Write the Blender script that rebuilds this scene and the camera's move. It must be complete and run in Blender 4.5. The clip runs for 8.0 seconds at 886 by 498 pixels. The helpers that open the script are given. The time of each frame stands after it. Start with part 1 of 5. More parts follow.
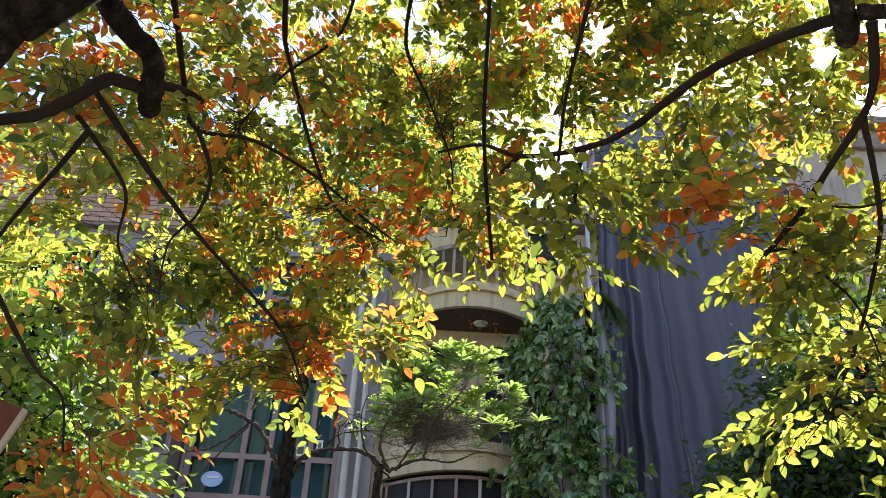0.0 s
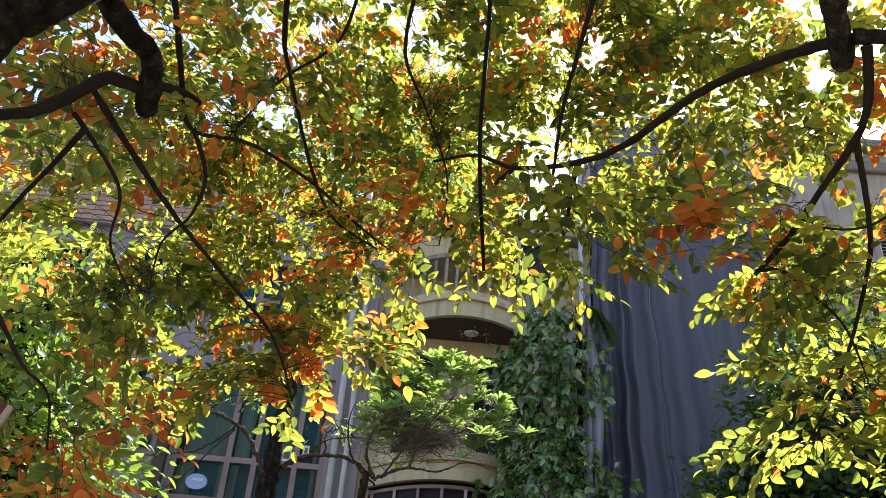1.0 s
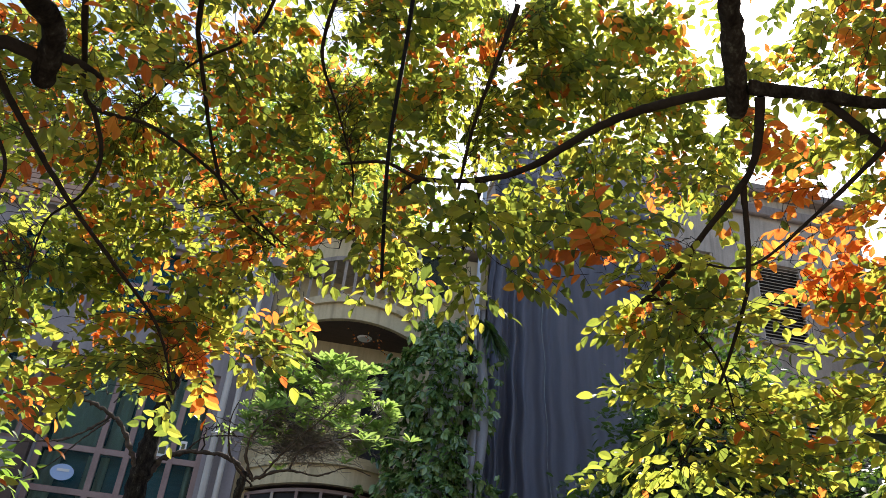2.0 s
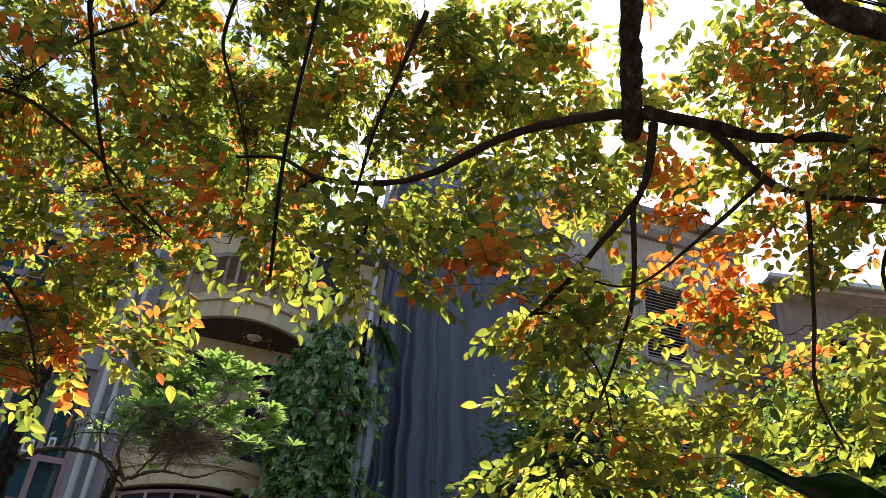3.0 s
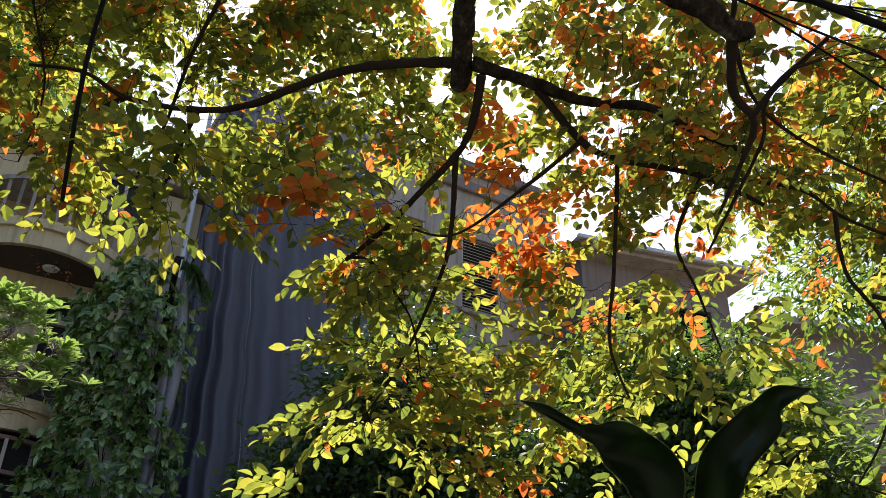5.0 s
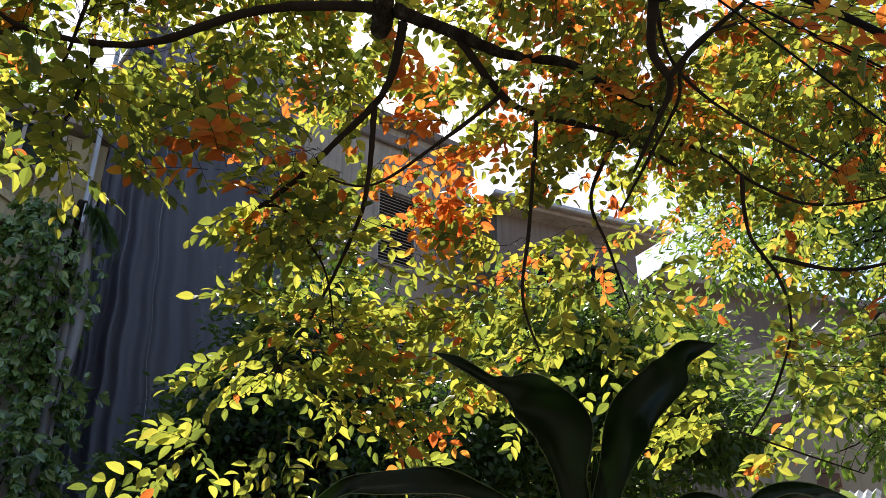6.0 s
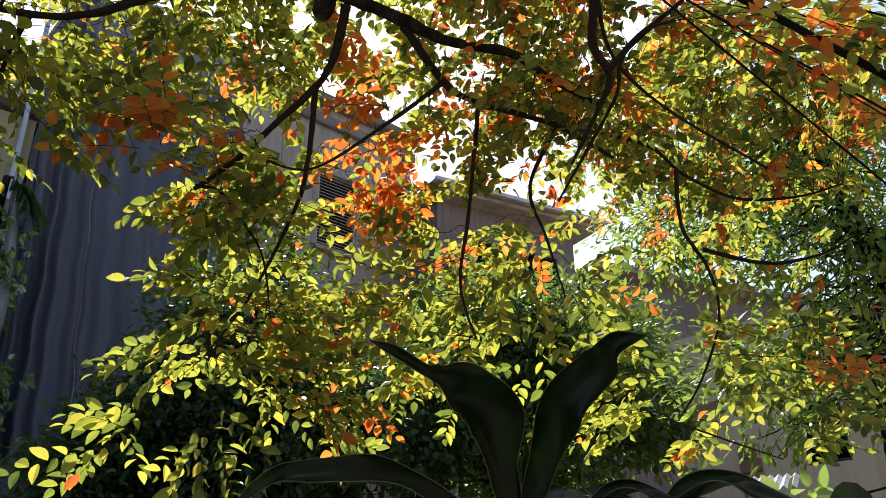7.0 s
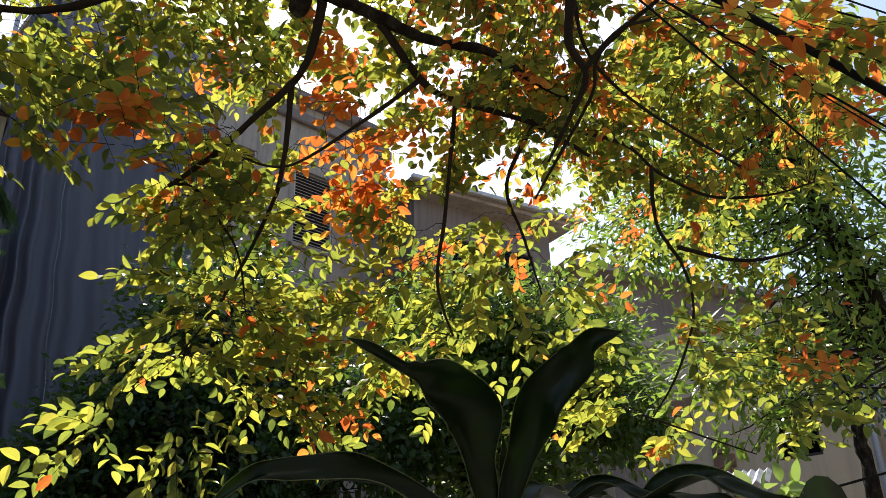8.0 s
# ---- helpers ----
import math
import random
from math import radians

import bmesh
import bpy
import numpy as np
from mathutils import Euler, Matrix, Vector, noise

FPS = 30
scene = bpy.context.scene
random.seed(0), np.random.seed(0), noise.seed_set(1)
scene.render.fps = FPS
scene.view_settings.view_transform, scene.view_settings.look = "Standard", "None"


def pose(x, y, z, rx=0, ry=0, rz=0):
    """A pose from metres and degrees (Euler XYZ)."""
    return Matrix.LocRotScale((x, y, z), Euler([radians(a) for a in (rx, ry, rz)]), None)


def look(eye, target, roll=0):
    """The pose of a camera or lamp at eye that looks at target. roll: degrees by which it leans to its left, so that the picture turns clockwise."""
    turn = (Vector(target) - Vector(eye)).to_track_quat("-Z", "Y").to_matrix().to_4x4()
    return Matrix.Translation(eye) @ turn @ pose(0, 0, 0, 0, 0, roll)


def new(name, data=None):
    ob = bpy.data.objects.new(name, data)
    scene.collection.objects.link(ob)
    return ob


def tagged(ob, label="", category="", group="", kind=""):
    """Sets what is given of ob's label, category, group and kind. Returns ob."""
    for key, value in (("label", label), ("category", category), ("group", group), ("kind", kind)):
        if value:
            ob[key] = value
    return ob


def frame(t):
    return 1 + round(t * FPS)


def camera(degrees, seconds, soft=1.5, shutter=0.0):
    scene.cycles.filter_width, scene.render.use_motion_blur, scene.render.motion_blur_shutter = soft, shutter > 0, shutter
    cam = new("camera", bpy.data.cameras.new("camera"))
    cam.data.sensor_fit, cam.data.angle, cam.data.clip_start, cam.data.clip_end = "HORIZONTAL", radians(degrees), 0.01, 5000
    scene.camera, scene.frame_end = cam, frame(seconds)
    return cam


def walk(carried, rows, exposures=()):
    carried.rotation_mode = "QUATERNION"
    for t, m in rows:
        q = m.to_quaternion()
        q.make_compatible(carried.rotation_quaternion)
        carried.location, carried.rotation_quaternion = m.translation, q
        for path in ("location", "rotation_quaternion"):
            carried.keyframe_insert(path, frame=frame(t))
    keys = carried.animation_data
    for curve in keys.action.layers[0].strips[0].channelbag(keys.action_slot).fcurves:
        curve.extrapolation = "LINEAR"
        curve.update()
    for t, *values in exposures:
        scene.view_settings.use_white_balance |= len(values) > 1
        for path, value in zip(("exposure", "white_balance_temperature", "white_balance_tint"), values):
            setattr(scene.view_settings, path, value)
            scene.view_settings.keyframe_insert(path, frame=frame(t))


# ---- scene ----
LENS = 57.6
EYE = 1.55
cam = camera(LENS, 8.0, soft=0.2)
# seconds, place from the first eye (m), turn (degrees)
ROWS = [
    (0.0, 0.000, 0.000, 0.000, 118.92, -2.83, -1.56),
    (0.5, 0.000, -0.004, -0.001, 119.18, -3.23, -1.74),
    (1.0, 0.002, -0.005, -0.001, 119.62, -4.17, -2.87),
    (1.5, 0.000, -0.003, 0.001, 120.30, -4.76, -7.18),
    (2.0, 0.006, -0.014, -0.000, 120.79, -5.03, -11.49),
    (3.5, 0.037, 0.011, 0.019, 121.82, -3.62, -22.89),
    (4.0, 0.042, 0.015, 0.020, 121.33, -2.99, -25.91),
    (4.5, 0.052, 0.023, 0.024, 120.33, -2.13, -29.02),
    (6.0, 0.078, 0.057, 0.036, 115.37, 0.06, -38.13),
    (6.5, 0.075, 0.054, 0.037, 114.76, 0.49, -40.75),
    (7.0, 0.079, 0.053, 0.039, 114.31, 0.80, -42.49),
    (7.5, 0.080, 0.054, 0.039, 114.14, 1.31, -43.57),
    (8.0, 0.078, 0.054, 0.038, 114.13, 1.51, -44.00),
]
walk(cam, [(t, pose(x, y, EYE + z, rx, ry, rz)) for t, x, y, z, rx, ry, rz in ROWS], [(0.0, 1.46), (1.0, 1.36), (2.0, 1.1), (3.5, 0.8), (4.5, 0.66), (6.0, 0.62), (8.0, 0.62)])

# ---- light ----
SUN_AZ, SUN_EL = 31.0, 51.0
world = bpy.data.worlds.new("sky")
scene.world = world
world.use_nodes = True
sky = world.node_tree.nodes.new("ShaderNodeTexSky")
sky.sky_type = "NISHITA"
sky.sun_disc = False
sky.sun_elevation, sky.sun_rotation = radians(SUN_EL), radians(SUN_AZ)
sky.dust_density = 1.6
backing = world.node_tree.nodes["Background"]
backing.inputs["Strength"].default_value = 0.15
world.node_tree.links.new(sky.outputs["Color"], backing.inputs["Color"])
sun = new("sun", bpy.data.lights.new("sun", "SUN"))
sun.data.energy, sun.data.angle, sun.data.color = 5.0, radians(0.53), (1.0, 0.95, 0.86)
ray = Vector((math.sin(radians(SUN_AZ)) * math.cos(radians(SUN_EL)), math.cos(radians(SUN_AZ)) * math.cos(radians(SUN_EL)), math.sin(radians(SUN_EL))))
sun.matrix_world = look(ray * 60, (0, 0, 0))


# ---- materials ----
def ramp(nodes, stops):
    r = nodes.new("ShaderNodeValToRGB")
    e = r.color_ramp.elements
    while len(e) < len(stops):
        e.new(0.5)
    for k, (at, c) in zip(e, stops):
        k.position, k.color = at, (*c, 1)
    return r


def surface(name, stops, scale=3.0, fine=40.0, rough=0.8, bump=0.3, metal=0.0, stretch=(1, 1, 1), streak=0.0, dirt=(0.1, 0.09, 0.07), gloss=0.5):
    """A matt surface: colour by a broad and a fine noise, stains that run down, a fine relief."""
    m = bpy.data.materials.new(name)
    m.use_nodes = True
    n, l = m.node_tree.nodes, m.node_tree.links
    b = n["Principled BSDF"]
    co = n.new("ShaderNodeTexCoord")
    mp = n.new("ShaderNodeMapping")
    mp.inputs["Scale"].default_value = stretch
    l.new(co.outputs["Object"], mp.inputs["Vector"])
    a, f = n.new("ShaderNodeTexNoise"), n.new("ShaderNodeTexNoise")
    a.inputs["Scale"].default_value, a.inputs["Detail"].default_value = scale, 5
    f.inputs["Scale"].default_value, f.inputs["Detail"].default_value = fine, 3
    l.new(mp.outputs["Vector"], a.inputs["Vector"])
    l.new(mp.outputs["Vector"], f.inputs["Vector"])
    mix = n.new("ShaderNodeMath")
    mix.operation = "MULTIPLY_ADD"
    mix.inputs[1].default_value = 0.35
    l.new(f.outputs["Fac"], mix.inputs[0])
    sc = n.new("ShaderNodeMath")
    sc.operation = "MULTIPLY"
    sc.inputs[1].default_value = 0.65
    l.new(a.outputs["Fac"], sc.inputs[0])
    l.new(sc.outputs[0], mix.inputs[2])
    info = n.new("ShaderNodeObjectInfo")
    vary = n.new("ShaderNodeMath")
    vary.operation = "MULTIPLY_ADD"
    vary.inputs[1].default_value = 0.12
    l.new(info.outputs["Random"], vary.inputs[0])
    l.new(mix.outputs[0], vary.inputs[2])
    r = ramp(n, stops)
    l.new(vary.outputs[0], r.inputs["Fac"])
    colour = r.outputs["Color"]
    if streak:
        sm = n.new("ShaderNodeMapping")
        sm.inputs["Scale"].default_value = (5.0, 5.0, 0.35)
        l.new(co.outputs["Object"], sm.inputs["Vector"])
        st = n.new("ShaderNodeTexNoise")
        st.inputs["Scale"].default_value, st.inputs["Detail"].default_value = 1.6, 6
        l.new(sm.outputs["Vector"], st.inputs["Vector"])
        sr = ramp(n, [(0.48, (0, 0, 0)), (0.72, (streak, streak, streak))])
        l.new(st.outputs["Fac"], sr.inputs["Fac"])
        mx = n.new("ShaderNodeMix")
        mx.data_type = "RGBA"
        l.new(sr.outputs["Color"], mx.inputs["Factor"])
        l.new(colour, mx.inputs["A"])
        mx.inputs["B"].default_value = (*dirt, 1)
        colour = mx.outputs["Result"]
    l.new(colour, b.inputs["Base Color"])
    b.inputs["Roughness"].default_value, b.inputs["Metallic"].default_value = rough, metal
    b.inputs["Specular IOR Level"].default_value = gloss
    if bump:
        bp = n.new("ShaderNodeBump")
        bp.inputs["Strength"].default_value, bp.inputs["Distance"].default_value = bump, 0.01
        l.new(mix.outputs[0], bp.inputs["Height"])
        l.new(bp.outputs["Normal"], b.inputs["Normal"])
    return m


def leafy(name, stops, through_stops, glow=0.5, rough=0.42, gloss=0.5):
    """A leaf: a green skin with a soft gloss, and a paler light that comes through the blade."""
    m = bpy.data.materials.new(name)
    m.use_nodes = True
    n, l = m.node_tree.nodes, m.node_tree.links
    b, out = n["Principled BSDF"], n["Material Output"]
    geo, info, co = n.new("ShaderNodeNewGeometry"), n.new("ShaderNodeObjectInfo"), n.new("ShaderNodeTexCoord")
    add = n.new("ShaderNodeMath")
    l.new(geo.outputs["Random Per Island"], add.inputs[0])
    l.new(info.outputs["Random"], add.inputs[1])
    fr = n.new("ShaderNodeMath")
    fr.operation = "FRACT"
    l.new(add.outputs[0], fr.inputs[0])
    blot = n.new("ShaderNodeTexNoise")
    blot.inputs["Scale"].default_value, blot.inputs["Detail"].default_value = 45.0, 3
    l.new(co.outputs["Object"], blot.inputs["Vector"])
    ma = n.new("ShaderNodeMath")
    ma.operation = "MULTIPLY_ADD"
    ma.inputs[1].default_value, ma.inputs[2].default_value = 0.3, -0.15
    l.new(blot.outputs["Fac"], ma.inputs[0])
    su = n.new("ShaderNodeMath")
    l.new(fr.outputs[0], su.inputs[0])
    l.new(ma.outputs[0], su.inputs[1])
    skin, inner = ramp(n, stops), ramp(n, through_stops)
    l.new(su.outputs[0], skin.inputs["Fac"])
    l.new(su.outputs[0], inner.inputs["Fac"])
    l.new(skin.outputs["Color"], b.inputs["Base Color"])
    b.inputs["Roughness"].default_value = rough
    b.inputs["Specular IOR Level"].default_value = gloss
    tr = n.new("ShaderNodeBsdfTranslucent")
    l.new(inner.outputs["Color"], tr.inputs["Color"])
    mx = n.new("ShaderNodeMixShader")
    mx.inputs[0].default_value = glow
    l.new(b.outputs[0], mx.inputs[1])
    l.new(tr.outputs[0], mx.inputs[2])
    l.new(mx.outputs[0], out.inputs["Surface"])
    return m


def glass(name, tint, rough=0.03):
    """A thin tinted pane: it lets light straight through and mirrors at a glancing view."""
    m = bpy.data.materials.new(name)
    m.use_nodes = True
    n, l = m.node_tree.nodes, m.node_tree.links
    clear, shine, fres, mx = n.new("ShaderNodeBsdfTransparent"), n.new("ShaderNodeBsdfGlossy"), n.new("ShaderNodeFresnel"), n.new("ShaderNodeMixShader")
    clear.inputs["Color"].default_value = (*tint, 1)
    shine.inputs["Roughness"].default_value = rough
    fres.inputs["IOR"].default_value = 1.22
    wave, bp = n.new("ShaderNodeTexNoise"), n.new("ShaderNodeBump")
    wave.inputs["Scale"].default_value = 3.0
    bp.inputs["Strength"].default_value, bp.inputs["Distance"].default_value = 0.15, 0.01
    l.new(wave.outputs["Fac"], bp.inputs["Height"])
    l.new(bp.outputs["Normal"], shine.inputs["Normal"])
    l.new(fres.outputs[0], mx.inputs[0])
    l.new(clear.outputs[0], mx.inputs[1])
    l.new(shine.outputs[0], mx.inputs[2])
    l.new(mx.outputs[0], n["Material Output"].inputs["Surface"])
    return m


LEAF_GREEN = leafy("autumn_leaf_green", [(0.0, (0.03, 0.058, 0.024)), (0.5, (0.06, 0.10, 0.040)), (1.0, (0.10, 0.135, 0.06))],
                   [(0.0, (0.11, 0.16, 0.03)), (0.4, (0.335, 0.39, 0.055)), (0.75, (0.54, 0.55, 0.07)), (1.0, (0.75, 0.66, 0.09))], 0.6, 0.4, 0.5)
LEAF_ORANGE = leafy("autumn_leaf_orange", [(0.0, (0.20, 0.075, 0.02)), (0.6, (0.34, 0.14, 0.025)), (1.0, (0.42, 0.22, 0.03))],
                    [(0.0, (0.75, 0.15, 0.035)), (0.5, (0.97, 0.27, 0.05)), (1.0, (0.97, 0.48, 0.07))], 0.62)
LEAF_DARK = leafy("dark_leaf", [(0.0, (0.02, 0.045, 0.012)), (1.0, (0.05, 0.09, 0.02))], [(0.0, (0.08, 0.16, 0.02)), (1.0, (0.18, 0.30, 0.04))], 0.35, 0.35)
# the pale skin stop paints sun-caught highlights into some creeper leaves
LEAF_IVY = leafy("creeper_leaf", [(0.0, (0.05, 0.11, 0.03)), (0.5, (0.16, 0.27, 0.07)), (1.0, (0.38, 0.50, 0.18))], [(0.0, (0.12, 0.24, 0.05)), (1.0, (0.32, 0.46, 0.11))], 0.3, 0.25, 1.0)
LEAF_SHRUB = leafy("shrub_leaf", [(0.0, (0.13, 0.22, 0.065)), (1.0, (0.29, 0.39, 0.13))], [(0.0, (0.34, 0.52, 0.09)), (1.0, (0.56, 0.72, 0.17))], 0.4, 0.32, 0.8)
LEAF_LIGHT = leafy("light_leaf", [(0.0, (0.05, 0.10, 0.02)), (1.0, (0.12, 0.18, 0.04))], [(0.0, (0.25, 0.42, 0.05)), (1.0, (0.50, 0.66, 0.10))], 0.45, 0.4)
LEAF_MID = leafy("mid_green_leaf", [(0.0, (0.03, 0.065, 0.018)), (1.0, (0.075, 0.115, 0.03))], [(0.0, (0.18, 0.31, 0.04)), (1.0, (0.42, 0.56, 0.09))], 0.45, 0.3, 0.8)
LEAF_BLUE = leafy("bluish_leaf", [(0.0, (0.03, 0.055, 0.035)), (1.0, (0.07, 0.10, 0.07))], [(0.0, (0.10, 0.18, 0.10)), (1.0, (0.2, 0.3, 0.16))], 0.3, 0.5)
# near-black skin: the backlit darkness of these leaves is put into the colour
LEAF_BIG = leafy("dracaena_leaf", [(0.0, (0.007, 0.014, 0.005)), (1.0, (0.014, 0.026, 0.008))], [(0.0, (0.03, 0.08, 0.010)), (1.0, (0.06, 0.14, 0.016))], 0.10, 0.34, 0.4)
# pale grey puts the sheen of lit dracaena leaves into the colour
LEAF_SHEEN = surface("grey_sheen_leaf", [(0.3, (0.16, 0.15, 0.13)), (0.7, (0.34, 0.32, 0.28))], 9, 70, 0.45, 0.3, stretch=(1, 1, 3))
# pale rim colour stands in for light caught on the leaf edges
LEAF_RIM = leafy("leaf_margin", [(0.0, (0.12, 0.15, 0.06)), (1.0, (0.22, 0.24, 0.12))], [(0.0, (0.30, 0.36, 0.12)), (1.0, (0.40, 0.44, 0.18))], 0.5, 0.4)
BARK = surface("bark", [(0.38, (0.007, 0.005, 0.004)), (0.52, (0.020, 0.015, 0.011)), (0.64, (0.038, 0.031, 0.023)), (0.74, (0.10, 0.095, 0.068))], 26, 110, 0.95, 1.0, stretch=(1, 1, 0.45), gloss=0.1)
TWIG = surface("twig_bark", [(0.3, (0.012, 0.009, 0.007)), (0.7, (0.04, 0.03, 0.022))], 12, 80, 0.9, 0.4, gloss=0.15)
BROWNBARK = surface("brown_bark", [(0.35, (0.035, 0.026, 0.020)), (0.6, (0.085, 0.062, 0.046)), (0.75, (0.13, 0.105, 0.08))], 22, 90, 0.95, 0.9, gloss=0.15)
DRYTWIG = surface("dry_twig_bark", [(0.3, (0.16, 0.13, 0.10)), (0.7, (0.32, 0.27, 0.22))], 12, 80, 0.85, 0.4)
CANE = surface("green_cane", [(0.3, (0.06, 0.07, 0.03)), (0.7, (0.12, 0.12, 0.06))], 12, 60, 0.6, 0.3)
CREAM = surface("cream_render", [(0.3, (0.50, 0.40, 0.22)), (0.7, (0.62, 0.52, 0.32))], 1.2, 30, 0.85, 0.25, streak=0.55, dirt=(0.20, 0.15, 0.09))
BEIGE = surface("beige_render", [(0.3, (0.68, 0.50, 0.32)), (0.7, (0.78, 0.60, 0.40))], 1.2, 30, 0.85, 0.25, streak=0.25, dirt=(0.3, 0.24, 0.18))
GREYWALL = surface("grey_mauve_render", [(0.3, (0.26, 0.23, 0.24)), (0.7, (0.36, 0.33, 0.33))], 1.0, 25, 0.9, 0.25, streak=0.4)
DARKWALL = surface("dark_weathered_render", [(0.3, (0.13, 0.10, 0.09)), (0.7, (0.24, 0.20, 0.18))], 1.0, 25, 0.9, 0.3, streak=0.6)
STONE = surface("weathered_stone", [(0.3, (0.26, 0.22, 0.18)), (0.7, (0.42, 0.36, 0.30))], 2.0, 30, 0.9, 0.4, streak=0.5)
BRICK = surface("pink_brick", [(0.3, (0.34, 0.20, 0.14)), (0.7, (0.50, 0.34, 0.25))], 4.0, 50, 0.9, 0.4)
BROWNBRICK = surface("brown_brick", [(0.3, (0.22, 0.11, 0.07)), (0.7, (0.36, 0.20, 0.13))], 4.0, 50, 0.9, 0.4)
MORTAR = surface("mortar", [(0.3, (0.22, 0.19, 0.16)), (0.7, (0.32, 0.28, 0.25))], 5.0, 50, 0.95, 0.4)
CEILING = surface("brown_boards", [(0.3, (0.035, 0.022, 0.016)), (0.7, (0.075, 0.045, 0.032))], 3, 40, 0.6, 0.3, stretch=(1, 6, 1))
FRAME = surface("brown_window_paint", [(0.3, (0.22, 0.145, 0.13)), (0.7, (0.34, 0.24, 0.215))], 3, 40, 0.55, 0.2)
PALEFRAME = surface("pale_frame_paint", [(0.3, (0.42, 0.37, 0.32)), (0.7, (0.55, 0.50, 0.44))], 3, 40, 0.5, 0.2)
PIPE = surface("pale_plastic", [(0.3, (0.50, 0.46, 0.40)), (0.7, (0.64, 0.60, 0.54))], 3, 40, 0.45, 0.1, streak=0.4)
CURTAIN = surface("cream_curtain", [(0.3, (0.72, 0.69, 0.62)), (0.7, (0.82, 0.79, 0.73))], 3, 60, 0.9, 0.3)
# near-black: slabs of it stand in for the shade inside unlit rooms
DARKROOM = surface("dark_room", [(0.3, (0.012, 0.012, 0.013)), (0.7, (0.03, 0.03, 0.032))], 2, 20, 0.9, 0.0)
TARP = surface("slate_blue_tarpaulin", [(0.3, (0.16, 0.17, 0.215)), (0.5, (0.205, 0.215, 0.27)), (0.75, (0.26, 0.265, 0.32))], 0.8, 90, 0.75, 0.25, stretch=(5.0, 5.0, 0.35), streak=0.4, dirt=(0.13, 0.13, 0.155))
SEAM = surface("frayed_seam", [(0.3, (0.22, 0.25, 0.28)), (0.7, (0.36, 0.40, 0.42))], 20, 90, 0.9, 0.6)
PALECLOTH = surface("pale_sheet", [(0.3, (0.45, 0.45, 0.50)), (0.7, (0.66, 0.66, 0.70))], 2, 40, 0.8, 0.3)
RUBBER = surface("black_cable", [(0.3, (0.006, 0.006, 0.006)), (0.7, (0.012, 0.012, 0.012))], 10, 90, 0.7, 0.1, gloss=0.15)
ROOFTILE = surface("roof_tile", [(0.3, (0.20, 0.16, 0.14)), (0.7, (0.34, 0.29, 0.26))], 3, 40, 0.85, 0.4)
SOIL = surface("courtyard_concrete", [(0.3, (0.07, 0.065, 0.055)), (0.5, (0.11, 0.10, 0.085)), (0.75, (0.16, 0.15, 0.13))], 0.7, 12, 0.95, 0.4)
WHITE = surface("white_plastic", [(0.3, (0.66, 0.66, 0.64)), (0.7, (0.78, 0.78, 0.76))], 3, 40, 0.4, 0.1)
TIN = surface("pale_tin", [(0.3, (0.42, 0.44, 0.48)), (0.7, (0.58, 0.60, 0.64))], 2, 40, 0.45, 0.2, metal=0.2, streak=0.4)
BLUEGLASS = glass("teal_glass", (0.72, 0.88, 0.90))
BLIND = surface("teal_blind", [(0.3, (0.012, 0.065, 0.085)), (0.7, (0.03, 0.12, 0.145))], 2, 30, 0.5, 0.2, stretch=(1, 1, 9))
CLEARGLASS = glass("window_glass", (0.5, 0.55, 0.55))


# ---- builders ----
def thing(name, label, category, at=(0, 0, 0), turn=0.0, group="", kind=""):
    ob = new(name)
    ob.empty_display_size = 0.2
    ob.matrix_world = pose(*at, 0, 0, turn)
    return tagged(ob, label, category, group, kind)


def part(name, bm, material, parent, label="", kind=""):
    if isinstance(bm, bmesh.types.BMesh):
        me = bpy.data.meshes.new(name)
        bm.to_mesh(me)
        bm.free()
    else:
        me = bm
    if material is not None and not me.materials:
        me.materials.append(material)
    ob = new(name, me)
    ob.parent = parent
    return tagged(ob, label, kind=kind)


def box(bm, x0, x1, y0, y1, z0, z1, bevel=0.0):
    m = Matrix.LocRotScale(((x0 + x1) / 2, (y0 + y1) / 2, (z0 + z1) / 2), None, (x1 - x0, y1 - y0, z1 - z0))
    made = bmesh.ops.create_cube(bm, size=1, matrix=m)["verts"]
    if bevel:
        edges = list({e for v in made for e in v.link_edges})
        bmesh.ops.bevel(bm, geom=edges, offset=bevel, segments=1, affect="EDGES")


def boxed(*a, bevel=0.0):
    bm = bmesh.new()
    box(bm, *a, bevel=bevel)
    return bm


